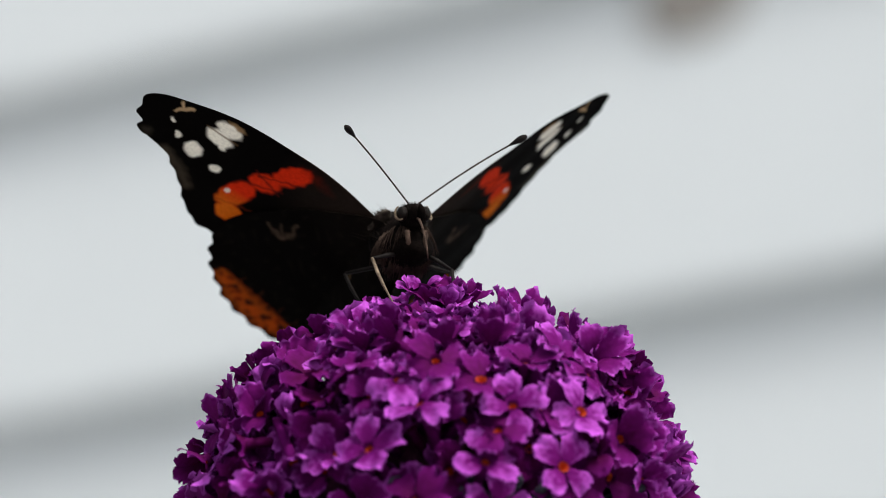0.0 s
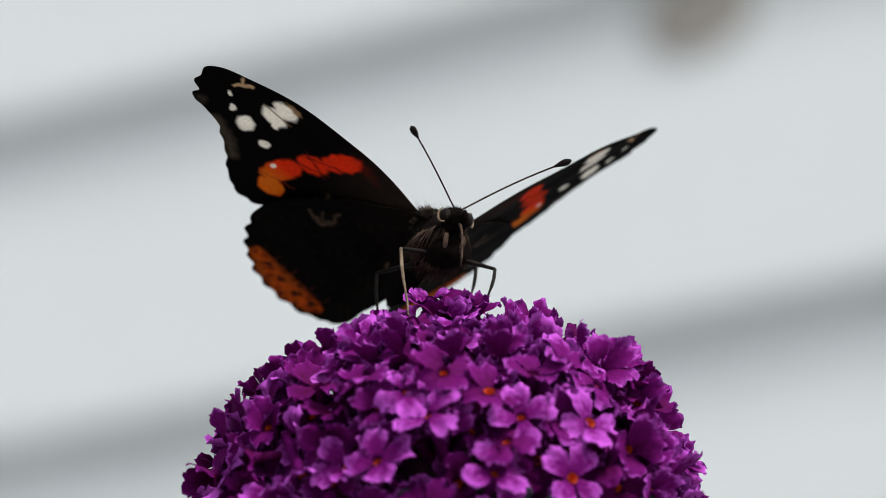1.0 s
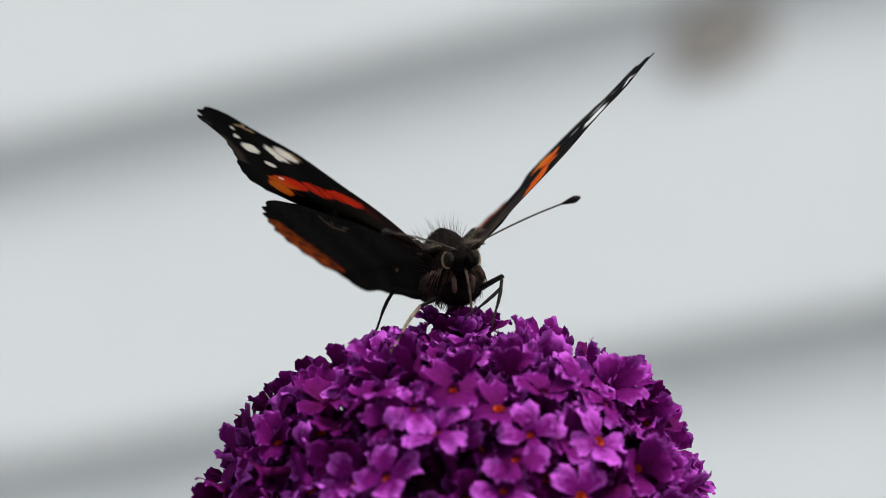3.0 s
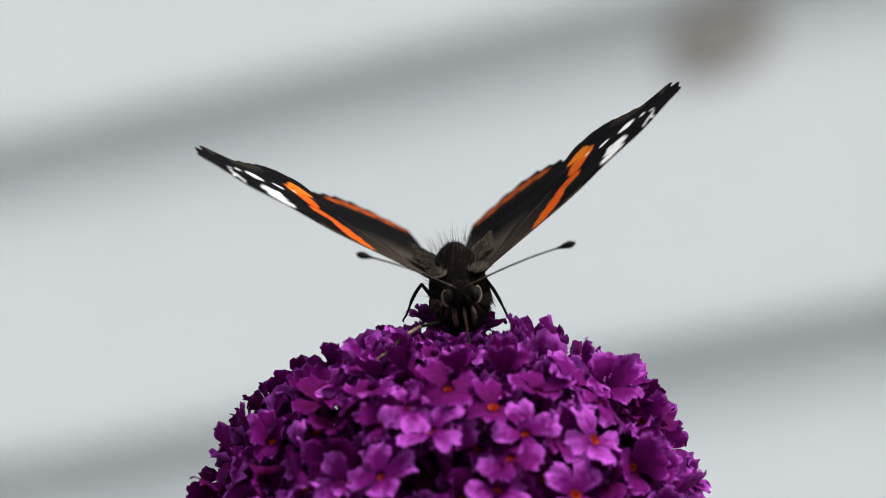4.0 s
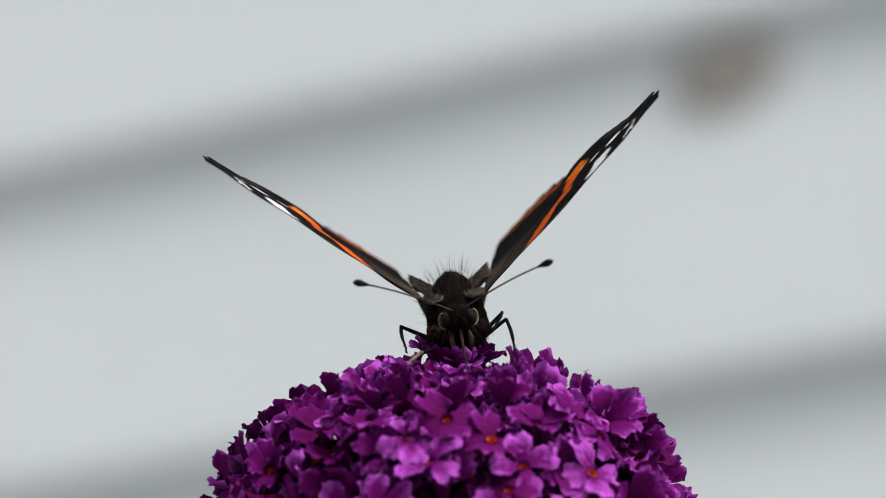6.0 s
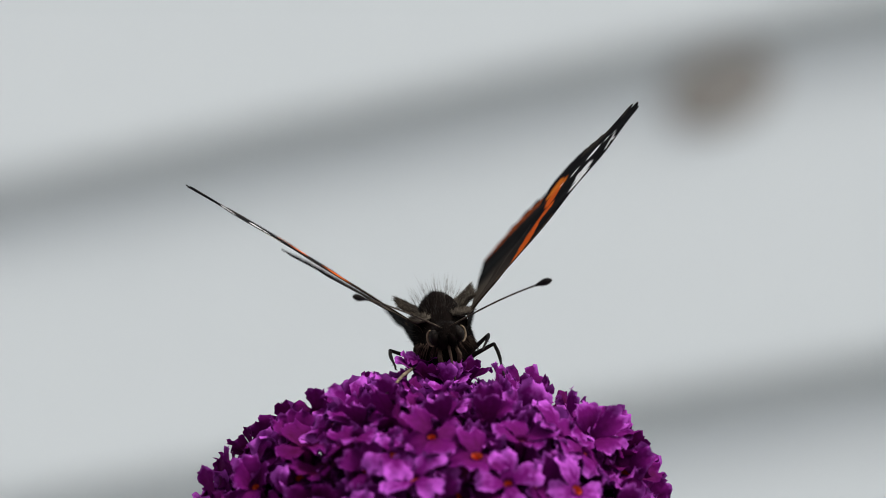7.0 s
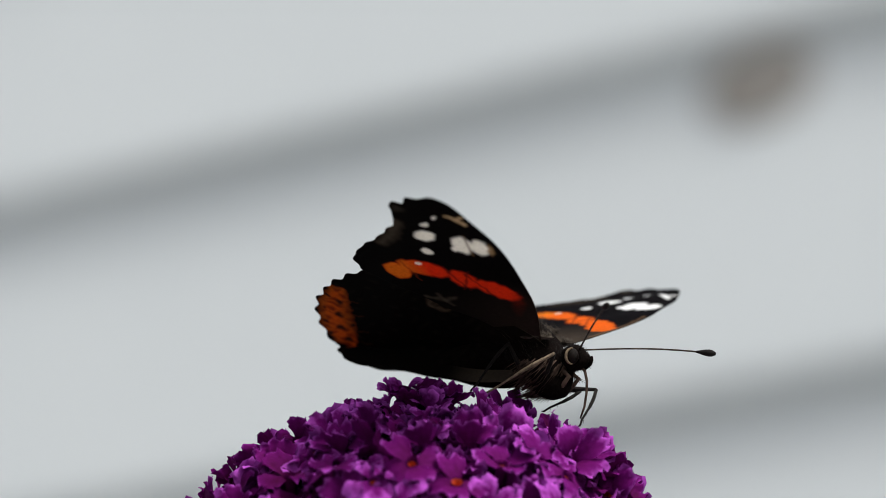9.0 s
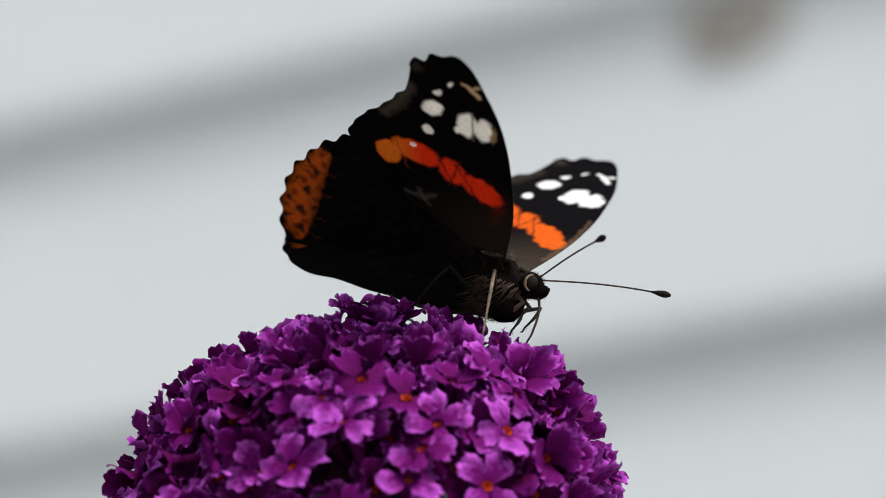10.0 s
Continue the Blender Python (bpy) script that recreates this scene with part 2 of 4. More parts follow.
def floret_mesh(seed, star=False):
    """Four ruffled, toothed lobes round a short tube; each lobe leaves the mouth at its own slope and rolls back towards its tip."""
    rng = random.Random(seed)
    bm = bmesh.new()
    tone = bm.verts.layers.float.new("tone")
    rows, cols = 7, 8
    slope = rng.uniform(5, 25) if star else rng.choice((5, 25, 40, 60, 75))
    for k in range(4):
        turn = k * math.pi / 2 + rng.uniform(-0.25, 0.25)
        long, wide = rng.uniform(2.8, 3.9), rng.uniform(1.25, 1.55) if star else rng.uniform(1.25, 1.7)
        start = radians(slope + (rng.uniform(-15, 20) if star else rng.uniform(-35, 30)))
        roll = radians(rng.uniform(10, 55) if star else rng.uniform(0, 80))
        trough, twist = rng.uniform(-0.15, 0.42), rng.uniform(-0.35, 0.35)
        notch, phase = rng.choice((0.0, 0.15, 0.45, 0.6)), rng.uniform(0, 6)
        teeth = [rng.uniform(-0.4, 0.3) for j in range(cols + 1)]
        r, z = 0.55, 0.0
        grid = []
        for i in range(rows + 1):
            u = i / rows
            bend = start - roll * u * u
            if i:
                r, z = r + math.cos(bend) * long / rows, z + math.sin(bend) * long / rows
            line = []
            for j in range(cols + 1):
                v = 2 * j / cols - 1
                rim = max(u ** 5, abs(v) ** 3 * u ** 0.5)
                side = v * wide * LOBE[i] + rim * rng.uniform(-0.2, 0.2)
                out = -0.55 * abs(v) ** 2.5 * u ** 3 - notch * (1 - abs(v)) ** 2 * u ** 7 + teeth[j] * u ** 6
                lift = trough * v * v * wide * u + twist * v * u + 0.34 * rim * math.sin(5.5 * v + 4 * u + phase) + 0.12 * u * math.sin(9 * v + 7 * u + 2 * phase) - 0.12 * max(0, 0.3 - abs(v)) * u
                x, h = r + math.cos(bend) * out - math.sin(bend) * lift, z + math.sin(bend) * out + math.cos(bend) * lift
                vert = bm.verts.new(Vector((x * math.cos(turn) - side * math.sin(turn), x * math.sin(turn) + side * math.cos(turn), h)) * MM)
                # shade painted in towards the mouth, over the petal's own darker centre and pale rim
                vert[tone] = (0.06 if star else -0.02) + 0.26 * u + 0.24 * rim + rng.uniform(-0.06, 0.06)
                line.append(vert)
            grid.append(line)
        for i in range(rows):
            for j in range(cols):
                bm.faces.new((grid[i][j], grid[i + 1][j], grid[i + 1][j + 1], grid[i][j + 1]))
    sides = 8
    rings = []
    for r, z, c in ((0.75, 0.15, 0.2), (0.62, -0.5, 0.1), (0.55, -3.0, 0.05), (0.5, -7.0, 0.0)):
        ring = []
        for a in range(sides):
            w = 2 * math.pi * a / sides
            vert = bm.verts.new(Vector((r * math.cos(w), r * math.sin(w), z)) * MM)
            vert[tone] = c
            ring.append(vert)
        rings.append(ring)
    for a, b in zip(rings, rings[1:]):
        for k in range(sides):
            bm.faces.new((a[k], b[k], b[(k + 1) % sides], a[(k + 1) % sides]))
    mesh = bpy.data.meshes.new("floret")
    bm.to_mesh(mesh)
    bm.free()
    for p in mesh.polygons:
        p.use_smooth = True
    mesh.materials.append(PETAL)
    return mesh


def throat_mesh(r0, z0):
    """The orange mouth of a floret's tube."""
    bm = bmesh.new()
    sides, rings = 8, []
    for r, z in ((r0, z0), (r0 * 0.75, z0 - 0.2), (r0 * 0.4, z0 - 0.7)):
        rings.append([bm.verts.new(Vector((r * math.cos(2 * math.pi * a / sides), r * math.sin(2 * math.pi * a / sides), z)) * MM) for a in range(sides)])
    for a, b in zip(rings, rings[1:]):
        for k in range(sides):
            bm.faces.new((a[k], a[(k + 1) % sides], b[(k + 1) % sides], b[k]))
    bm.faces.new(rings[-1])
    mesh = bpy.data.meshes.new("throat")
    bm.to_mesh(mesh)
    bm.free()
    mesh.materials.append(THROAT)
    return mesh


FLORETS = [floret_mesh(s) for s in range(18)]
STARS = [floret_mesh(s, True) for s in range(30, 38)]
THROAT_OPEN, THROAT_DEEP = throat_mesh(0.62, 0.12), throat_mesh(0.46, -0.3)

# The head's half width by direction in its upright section: degrees from its right over the crown to its left, mm
SHAPE = [(-90, 40), (-30, 29.5), (0, 29.0), (12, 28.3), (25, 27.3), (40, 27.2), (50, 25.1), (58, 24.4), (70, 22.8), (90, 21.8), (105, 22.4), (118, 23.0), (132, 24.6), (145, 25.8), (157, 27.6), (176, 30.2), (210, 33), (270, 40)]


def dome_point(theta, phi, sink=0.0):
    """A point (mm) on the head, sunk by so much, and the outward normal."""
    n = Vector((math.cos(theta) * math.cos(phi), math.sin(theta) * math.cos(phi), math.sin(phi)))
    lean = math.degrees(math.atan2(n.z, n.x))
    reach = float(np.interp(lean if lean > -90 else lean + 360, *zip(*SHAPE)))
    out = Vector((n.x / reach, n.y / RADII[1], n.z / reach)).normalized()
    return DOME + Vector((n.x * reach, n.y * RADII[1], n.z * reach)) - out * sink, out


def place_floret(parent, where, axis, spin, size, rng, wild=0.25, shapes=None):
    """spin: degrees by which its lobes turn from up, down and sideways."""
    shapes = shapes or FLORETS
    z = (axis + Vector((rng.uniform(-1, 1), rng.uniform(-1, 1), rng.uniform(-1, 1))) * wild).normalized()
    y = Vector((0.02, 0.3, 1))
    y = (y - z * y.dot(z)).normalized()
    m = Matrix((y.cross(z), y, z)).transposed().to_4x4()
    m.translation = where * MM
    ob = new("floret", shapes[rng.randrange(len(shapes))])
    ob.parent = parent
    ob.matrix_basis = m @ pose(0, 0, 0, 0, 0, spin) @ Matrix.Diagonal((size, size, size, 1))
    hole = new("throat", THROAT_OPEN if wild < 0.2 else THROAT_DEEP)
    hole.parent = ob
    return ob


# Open florets that face outwards: x and z (mm), turn (degrees), how far they look up
FACING = [(15.3, -18.1, 12, 0.35), (13.2, -24.0, 48, 0.4), (4.2, -14.5, 0, 0.6), (13.1, -11.8, 5, 0.7), (7.7, -17.2, 8, 0.5), (6.0, -19.8, 0, 0.5), (-0.8, -12.3, 30, 0.7), (4.7, -23.2, 25, 0.5), (-4.9, -14.4, 20, 0.5),
          (-8.2, -21.8, 15, 0.4), (-2.6, -16.9, 50, 0.5), (-10.2, -13.2, 35, 0.5), (-25.0, -23.7, 10, 0.2), (-3.0, -27.4, 45, 0.4), (5.8, -28.0, 0, 0.3), (9.2, -12.6, 20, 0.8)]
# A tuft that stands up at the crown, behind the middle
TUFT = [(-3.0, 3, -3.7), (-1.2, 5, -3.4), (0.8, 3, -4.9), (2.4, 5, -4.6), (3.2, 2, -4.6), (-3.6, 0, -5.4), (-1.4, 1, -4.8), (0.9, 0, -5.0), (0, 7, -4.6), (-5.0, 5, -5.6)]


# Patches with no open florets, where dark buds and the dark core show: x and z (mm), half width and half height
BARE = [(2.5, -21.5, 4.5, 2.6), (6, -25.8, 5.0, 3.0), (15, -29.5, 8, 3.8), (-4, -22.8, 3.4, 2.6), (-14, -27.5, 5.0, 3.0)]


def bare(p):
    return p.y < 0 and any(math.hypot((p.x - x) / w, (p.z - z) / h) < 1 for x, z, w, h in BARE)


def flower_head():
    rng = random.Random(7)
    head = tagged(new("buddleia_flower_head"), "dense domed purple buddleia flower head with orange-throated florets", "flower")
    head.matrix_basis = STAGE
    done = []

    def free(p, gap):
        return all((p - q).length > gap for q in done)

    for x, z, spin, up in FACING:
        nx, nz = (x - DOME.x) / 27, (z - DOME.z) / 21
        y = -math.sqrt(max(0.05, 1 - nx * nx - nz * nz))
        p = Vector((x, y * RADII[1], z))
        done.append(p)
        place_floret(head, p + Vector((0, -0.4, 0)), Vector((nx * 0.8, y * 0.85, nz * 0.5 + up + (0.12 if len(done) > 2 else 0))).normalized(), spin, rng.uniform(1.0, 1.15), rng, 0.12 if len(done) < 4 else 0.35, STARS)
    for x, y, z in TUFT:
        n = Vector((x * 0.06, -0.1, 1)).normalized()
        p = Vector((x, y, z)) - n * 1.7
        done.append(p)
        place_floret(head, p, n, rng.uniform(0, 360), rng.uniform(0.75, 0.92), rng, 0.2)
    # florets along the outline, tips out
    for k in range(60):
        p, n = dome_point(0, radians(-14 + k * 3.5), rng.uniform(2.0, 3.6))
        p.y = rng.uniform(-4, 4)
        if abs(p.x) < 6 or not free(p, 2.6):
            continue
        done.append(p)
        place_floret(head, p, (n + Vector((0, rng.uniform(-1.1, -0.1), 0.1))).normalized(), rng.uniform(0, 360), rng.uniform(0.8, 1.05), rng, 0.4)
    tries, others = 0, []
    while len(done) < 298 and tries < 90000:
        tries += 1
        theta, s = rng.uniform(0, 2 * math.pi), rng.uniform(-0.5, 1)
        p, n = dome_point(theta, math.asin(s), rng.uniform(2.0, 4.8))
        if p.y > 7 or bare(p):
            continue
        if not free(p, 4.4 if tries < 25000 else 3.8 if tries < 60000 else 3.2):
            continue
        done.append(p)
        # those in full light look up, those on the dim side hang outwards
        up = min(max(0.3 + (p.x + 12) * 0.025, 0.0), 0.55)
        place_floret(head, p, (n + Vector((0, -0.45, up))).normalized(), rng.uniform(0, 360), rng.uniform(0.95, 1.22), rng, 0.55)
    for k in range(100):
        p, n = dome_point(rng.uniform(math.pi, 2 * math.pi), math.asin(rng.uniform(-0.5, 0.97)), rng.uniform(4.5, 6.5))
        if not bare(p):
            others.append((p, n))
    for k in range(70):
        others.append((Vector((rng.uniform(-9, 8), rng.uniform(-6, 8), -9.0 - rng.uniform(0, 2))), Vector((0, 0, 1))))
    for k in range(190):
        p, n = dome_point(rng.uniform(0.15, math.pi - 0.15), math.asin(rng.uniform(-0.9, 0.95)), rng.uniform(2.8, 4.5))
        others.append((p, n))
    for k in range(60):
        p, n = dome_point(rng.uniform(math.pi, 2 * math.pi), math.asin(rng.uniform(-0.98, -0.55)), rng.uniform(2.5, 4.5))
        others.append((p, n))
    # a second layer under the outer florets
    bm = bmesh.new()
    for k in range(170):
        p, n = dome_point(rng.uniform(0, 2 * math.pi), math.asin(rng.uniform(-0.6, 1)), rng.uniform(6, 8.5))
        if not bare(p):
            others.append((p, n))
    for p, n in others:
        n = (n + Vector((rng.uniform(-1, 1), rng.uniform(-1, 1), rng.uniform(-0.6, 1))) * 0.5).normalized()
        at = len(bm.verts)
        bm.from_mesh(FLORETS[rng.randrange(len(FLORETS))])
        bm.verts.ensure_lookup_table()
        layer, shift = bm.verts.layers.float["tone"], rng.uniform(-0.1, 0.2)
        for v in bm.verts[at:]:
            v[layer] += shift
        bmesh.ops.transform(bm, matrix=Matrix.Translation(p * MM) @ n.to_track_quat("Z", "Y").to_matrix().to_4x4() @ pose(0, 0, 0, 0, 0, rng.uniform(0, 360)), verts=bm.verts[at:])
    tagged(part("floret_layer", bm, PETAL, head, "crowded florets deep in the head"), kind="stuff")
    # a ball for the crowded shoots; the shade between florets is in its dark colour
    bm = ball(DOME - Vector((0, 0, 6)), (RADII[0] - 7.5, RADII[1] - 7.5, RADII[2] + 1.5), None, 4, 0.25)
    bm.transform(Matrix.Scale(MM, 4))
    part("core", bm, GAP_SHADE, head, "dark ball inside the head, coloured as shade between florets")
    bud_mesh = None
    for k in range(54):
        x, z = (rng.uniform(-14, 24), rng.uniform(-38, -25.5)) if k < 30 else (rng.uniform(-6, 14), rng.uniform(-30, -25))
        nx, nz = x / RADII[0], (z - DOME.z) / (RADII[2] * (1.9 if z < DOME.z else 1))
        y = -math.sqrt(max(0.02, 1 - nx * nx - nz * nz)) * (RADII[1] - rng.uniform(2.0, 5.5))
        if bud_mesh is None:
            bm = bmesh.new()
            tube([(0, 0, -4.5 * MM), (0, 0, -0.6 * MM)], [0.25 * MM, 0.35 * MM], 5, bm)
            ball((0, 0, 0), (0.6 * MM, 0.6 * MM, 1.25 * MM), bm, 2)
            bud = part("bud", bm, BUD, head)
            bud_mesh = bud.data
        else:
            bud = new("bud", bud_mesh)
            bud.parent = head
        way = Vector((nx + rng.uniform(-0.5, 0.5), -0.8, nz + rng.uniform(-0.4, 0.7))).normalized()
        bud.matrix_basis = Matrix.Translation(Vector((x, y, z)) * MM) @ way.to_track_quat("Z", "Y").to_matrix().to_4x4()
    # the cane runs down to the ground
    inv = STAGE.inverted()
    foot = inv @ Vector((0.03, 0.32, -0.01))
    knee = inv @ Vector((0.01, 0.16, 1.1))
    pts = [Vector((0, 0, -0.03)), Vector((0, 0.002, -0.09)), Vector((0.001, 0.02, -0.22)), knee, (knee + foot) / 2 + Vector((0.01, 0.02, 0)), foot]
    part("cane", tube(pts, [0.002, 0.0022, 0.003, 0.006, 0.009, 0.012], 10), STEM, head, "slender green-brown cane")
    return head


flower_head()


def side_flower():
    """A second, smaller head beside the first."""
    rng = random.Random(21)
    head = tagged(new("buddleia_flower_head"), "smaller purple buddleia flower head beside the large one", "flower")
    head.matrix_basis = STAGE
    centre = Vector((64.5, 2, -36.0))
    for k in range(60):
        theta, s = rng.uniform(0, 2 * math.pi), rng.uniform(-0.9, 1)
        c = math.sqrt(1 - s * s)
        n = Vector((c * math.cos(theta), c * math.sin(theta), s))
        place_floret(head, centre + Vector((n.x * 10.5, n.y * 10, n.z * (9 if s > 0 else 26))), n, rng.uniform(0, 360), rng.uniform(0.7, 0.9), rng, 0.4)
    # a dark ball again, its colour holding the shade among the florets
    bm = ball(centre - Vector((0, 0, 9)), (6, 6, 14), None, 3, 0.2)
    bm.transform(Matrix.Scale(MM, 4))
    part("core", bm, GAP_SHADE, head, "dark ball inside the head, coloured as shade between florets")
    inv = STAGE.inverted()
    pts = [centre * MM - Vector((0, 0, 0.012)), centre * MM - Vector((0, -0.004, 0.06)), inv @ Vector((0.05, 0.2, 1.2)), inv @ Vector((0.05, 0.34, 0.5)), inv @ Vector((0.07, 0.4, -0.01))]
    part("cane", tube(pts, [0.0015, 0.002, 0.005, 0.008, 0.011], 10), STEM, head, "slender green-brown cane")


side_flower()

# ---- the butterfly: body space is x ahead, y to its left, z up; wing charts in units of U ----
U = 0.0648 * MM
HINGE_Y, HINGE_Z = 50.7 * U, -6.7 * U
FORE_CHART, HIND_CHART = (1.041, 0.0788, 2.4041, -0.0215, 1.0005, 4.2175), (1.0670, 0.1123, 16.9339, 0.0164, 1.0678, 4.7024)
FORE = [(-86, -34), (-66, 20), (-51, 70), (-40, 125), (-35, 180), (-33, 235), (-37, 295), (-46, 350), (-60, 395), (-74, 430), (-90, 453), (-105, 460), (-126, 456), (-148, 449), (-163, 438),
        (-180, 434), (-194, 427), (-192, 408), (-200, 396), (-202, 374), (-215, 360), (-228, 345), (-243, 334), (-258, 316), (-276, 306), (-290, 294), (-306, 286), (-318, 268), (-332, 258), (-337, 240), (-342, 220), (-334, 200),
        (-300, 160), (-240, 100), (-170, 40), (-110, -20)]
HIND = [(-84, -30), (-145, 72), (-226, 154), (-288, 194), (-325, 202), (-355, 203), (-372, 194), (-392, 196), (-408, 180), (-428, 180), (-442, 162), (-460, 156), (-470, 136), (-489, 130), (-494, 108), (-510, 94), (-508, 72), (-521, 54), (-514, 34),
        (-522, 13), (-512, -8), (-508, -25), (-493, -37), (-482, -49), (-463, -58), (-436, -66), (-396, -70), (-366, -76), (-300, -90), (-230, -106), (-160, -110), (-110, -82)]

# the outer margin of the forewing is scalloped
FORE = [(a, b) if not 12 <= k <= 31 else (a + (a + 120) * q, b + (b - 200) * q) for k, (a, b) in enumerate(FORE) for q in [0.028 if k % 2 else -0.008]]


def spot(a, b, ca, cb, ra, rb, turn=0.0, soft=0.12):
    c, s = math.cos(radians(turn)), math.sin(radians(turn))
    x, y = a - ca, b - cb
    d = np.hypot((x * c + y * s) / ra, (-x * s + y * c) / rb)
    return np.clip((1 + soft - d) / (2 * soft), 0, 1)


def ribbon(a, b, path, half):
    """1 within half of a broken line, 0 away from it."""
    best = np.full(a.shape, 1e9)
    for (x0, y0, w0), (x1, y1, w1) in zip(path, path[1:]):
        dx, dy = x1 - x0, y1 - y0
        t = np.clip(((a - x0) * dx + (b - y0) * dy) / (dx * dx + dy * dy), 0, 1)
        best = np.minimum(best, np.hypot(a - x0 - t * dx, b - y0 - t * dy) / (w0 + t * (w1 - w0)))
    return np.clip((1 + half - best) / (2 * half), 0, 1)


def blend(c, k, colour):
    k = k[:, None]
    return c * (1 - k) + np.array(colour) * k


def ragged(a, b, size, k):
    return a + size * (np.sin(b * 0.31 * k + 1.3) + np.sin(a * 0.23 * k + b * 0.17 * k)), b + size * (np.sin(a * 0.29 * k + 0.4) + np.sin(b * 0.21 * k - a * 0.19 * k))


def fore_colours(a, b, upper):
    black = (0.0045, 0.004, 0.005) if upper else (0.0034, 0.0026, 0.0024)
    white = (0.9, 0.92, 0.93) if upper else (0.88, 0.85, 0.75)
    red, orange = ((0.70, 0.12, 0.012), (0.72, 0.20, 0.015)) if upper else ((0.66, 0.045, 0.010), (0.62, 0.20, 0.015))
    c = np.tile(np.array(black), (len(a), 1))
    x, y = ragged(a, b, 1.1, 1.0)
    # brown bloom near the root and along the veins
    c = blend(c, np.clip(((165 if upper else 190) - np.hypot(a + 80, b)) / 150, 0, 1) * 0.9, (0.065, 0.05, 0.038) if upper else (0.035, 0.026, 0.02))
    c = blend(c, ribbon(x, y, [(-200, 372, 10), (-230, 330, 12), (-262, 300, 9)], 0.8) * (0.25 if upper else 0.55), (0.13, 0.105, 0.075))
    c = blend(c, spot(x, y, -180, 420, 11, 9, 0, 0.8) * 0.4, (0.10, 0.085, 0.065))
    # white bar and spots
    bar = np.maximum.reduce([spot(x, y, -102, 304, 20, 28, -15, 0.14), spot(x, y, -71, 297, 16, 27, -12, 0.14)] + ([spot(x, y, -58, 288, 14, 19, -15, 0.2)] if upper else []))
    c = blend(c, bar, white)
    if not upper:
        c = blend(c, ribbon(a, b, [(-88, 334, 2.0), (-95, 270, 2.4)], 0.6) * 0.75, (0.16, 0.10, 0.05))
        c = blend(c, spot(x, y, -55, 287, 6, 18, -12, 0.35) * 0.85, (0.30, 0.19, 0.09))
        c = blend(c, spot(x, y, -124, 288, 5, 6, 0, 0.4) * 0.8, white)
    for sa, sb, ra, rb in ((-164, 330, 20, 17), (-182, 277, 10, 12), (-148, 369, 8, 7), (-121, 391, 6, 5), (-122, 290, 5, 7)):
        c = blend(c, spot(x, y, sa, sb, ra, rb, 30, 0.15), white)
    c = blend(c, np.maximum.reduce([ribbon(x, y, [(-98, 398, 3), (-82, 388, 4), (-70, 372, 4)], 0.4), ribbon(x, y, [(-82, 388, 3), (-66, 396, 3)], 0.4)]), white if upper else (0.52, 0.36, 0.20))
    # red band, split by the veins, turning orange towards the outer margin
    band = np.maximum.reduce([spot(x, y, -268, 208, 24, 26, 20), spot(x, y, -213, 217, 47, 25, -22), spot(x, y, -148, 186, 24, 31, 25), spot(x, y, -97, 152, 42, 24, -33)] + ([spot(x, y, -78, 128, 34, 22, -33)] if upper else []))
    c = blend(c, band, red)
    c = blend(c, band * np.clip((-205 - a) / 45, 0, 1), orange)
    c = blend(c, ribbon(x, y, [(-248, 240, 2), (-236, 175, 2)], 0.7) * 0.55, (0.25, 0.04, 0.01))
    for va, vb, wa, wb in ((-172, 225, -150, 150), (-138, 205, -112, 130), (-128, 215, -160, 150)):
        c = blend(c, ribbon(x, y, [(va, vb, 2.0), (wa, wb, 2.0)], 0.7) * 0.75, (0.10, 0.012, 0.008))
    c = blend(c, spot(a, b, -217, 234, 6.5, 5.5), (0.85, 0.82, 0.74))
    # pale squiggle below
    if not upper:
        c = blend(c, ribbon(x, y, [(-250, 118, 3.5), (-215, 112, 6), (-190, 122, 4)], 0.8) * 0.4, (0.17, 0.14, 0.10))
        c = blend(c, ribbon(x, y, [(-222, 130, 4), (-205, 96, 4)], 0.8) * 0.35, (0.15, 0.12, 0.09))
        c = blend(c, spot(x, y, -72, 110, 9, 30, -20, 0.8) * 0.35, (0.16, 0.02, 0.01))
    else:
        c = blend(c, ribbon(x, y, [(-120, 20, 2), (-165, 95, 2), (-200, 140, 1.5)], 0.8) * 0.35, (0.16, 0.14, 0.12))
        c = blend(c, ribbon(x, y, [(-60, 60, 5), (-42, 130, 5), (-40, 220, 3)], 0.8) * 0.5, (0.20, 0.12, 0.07))
    return c


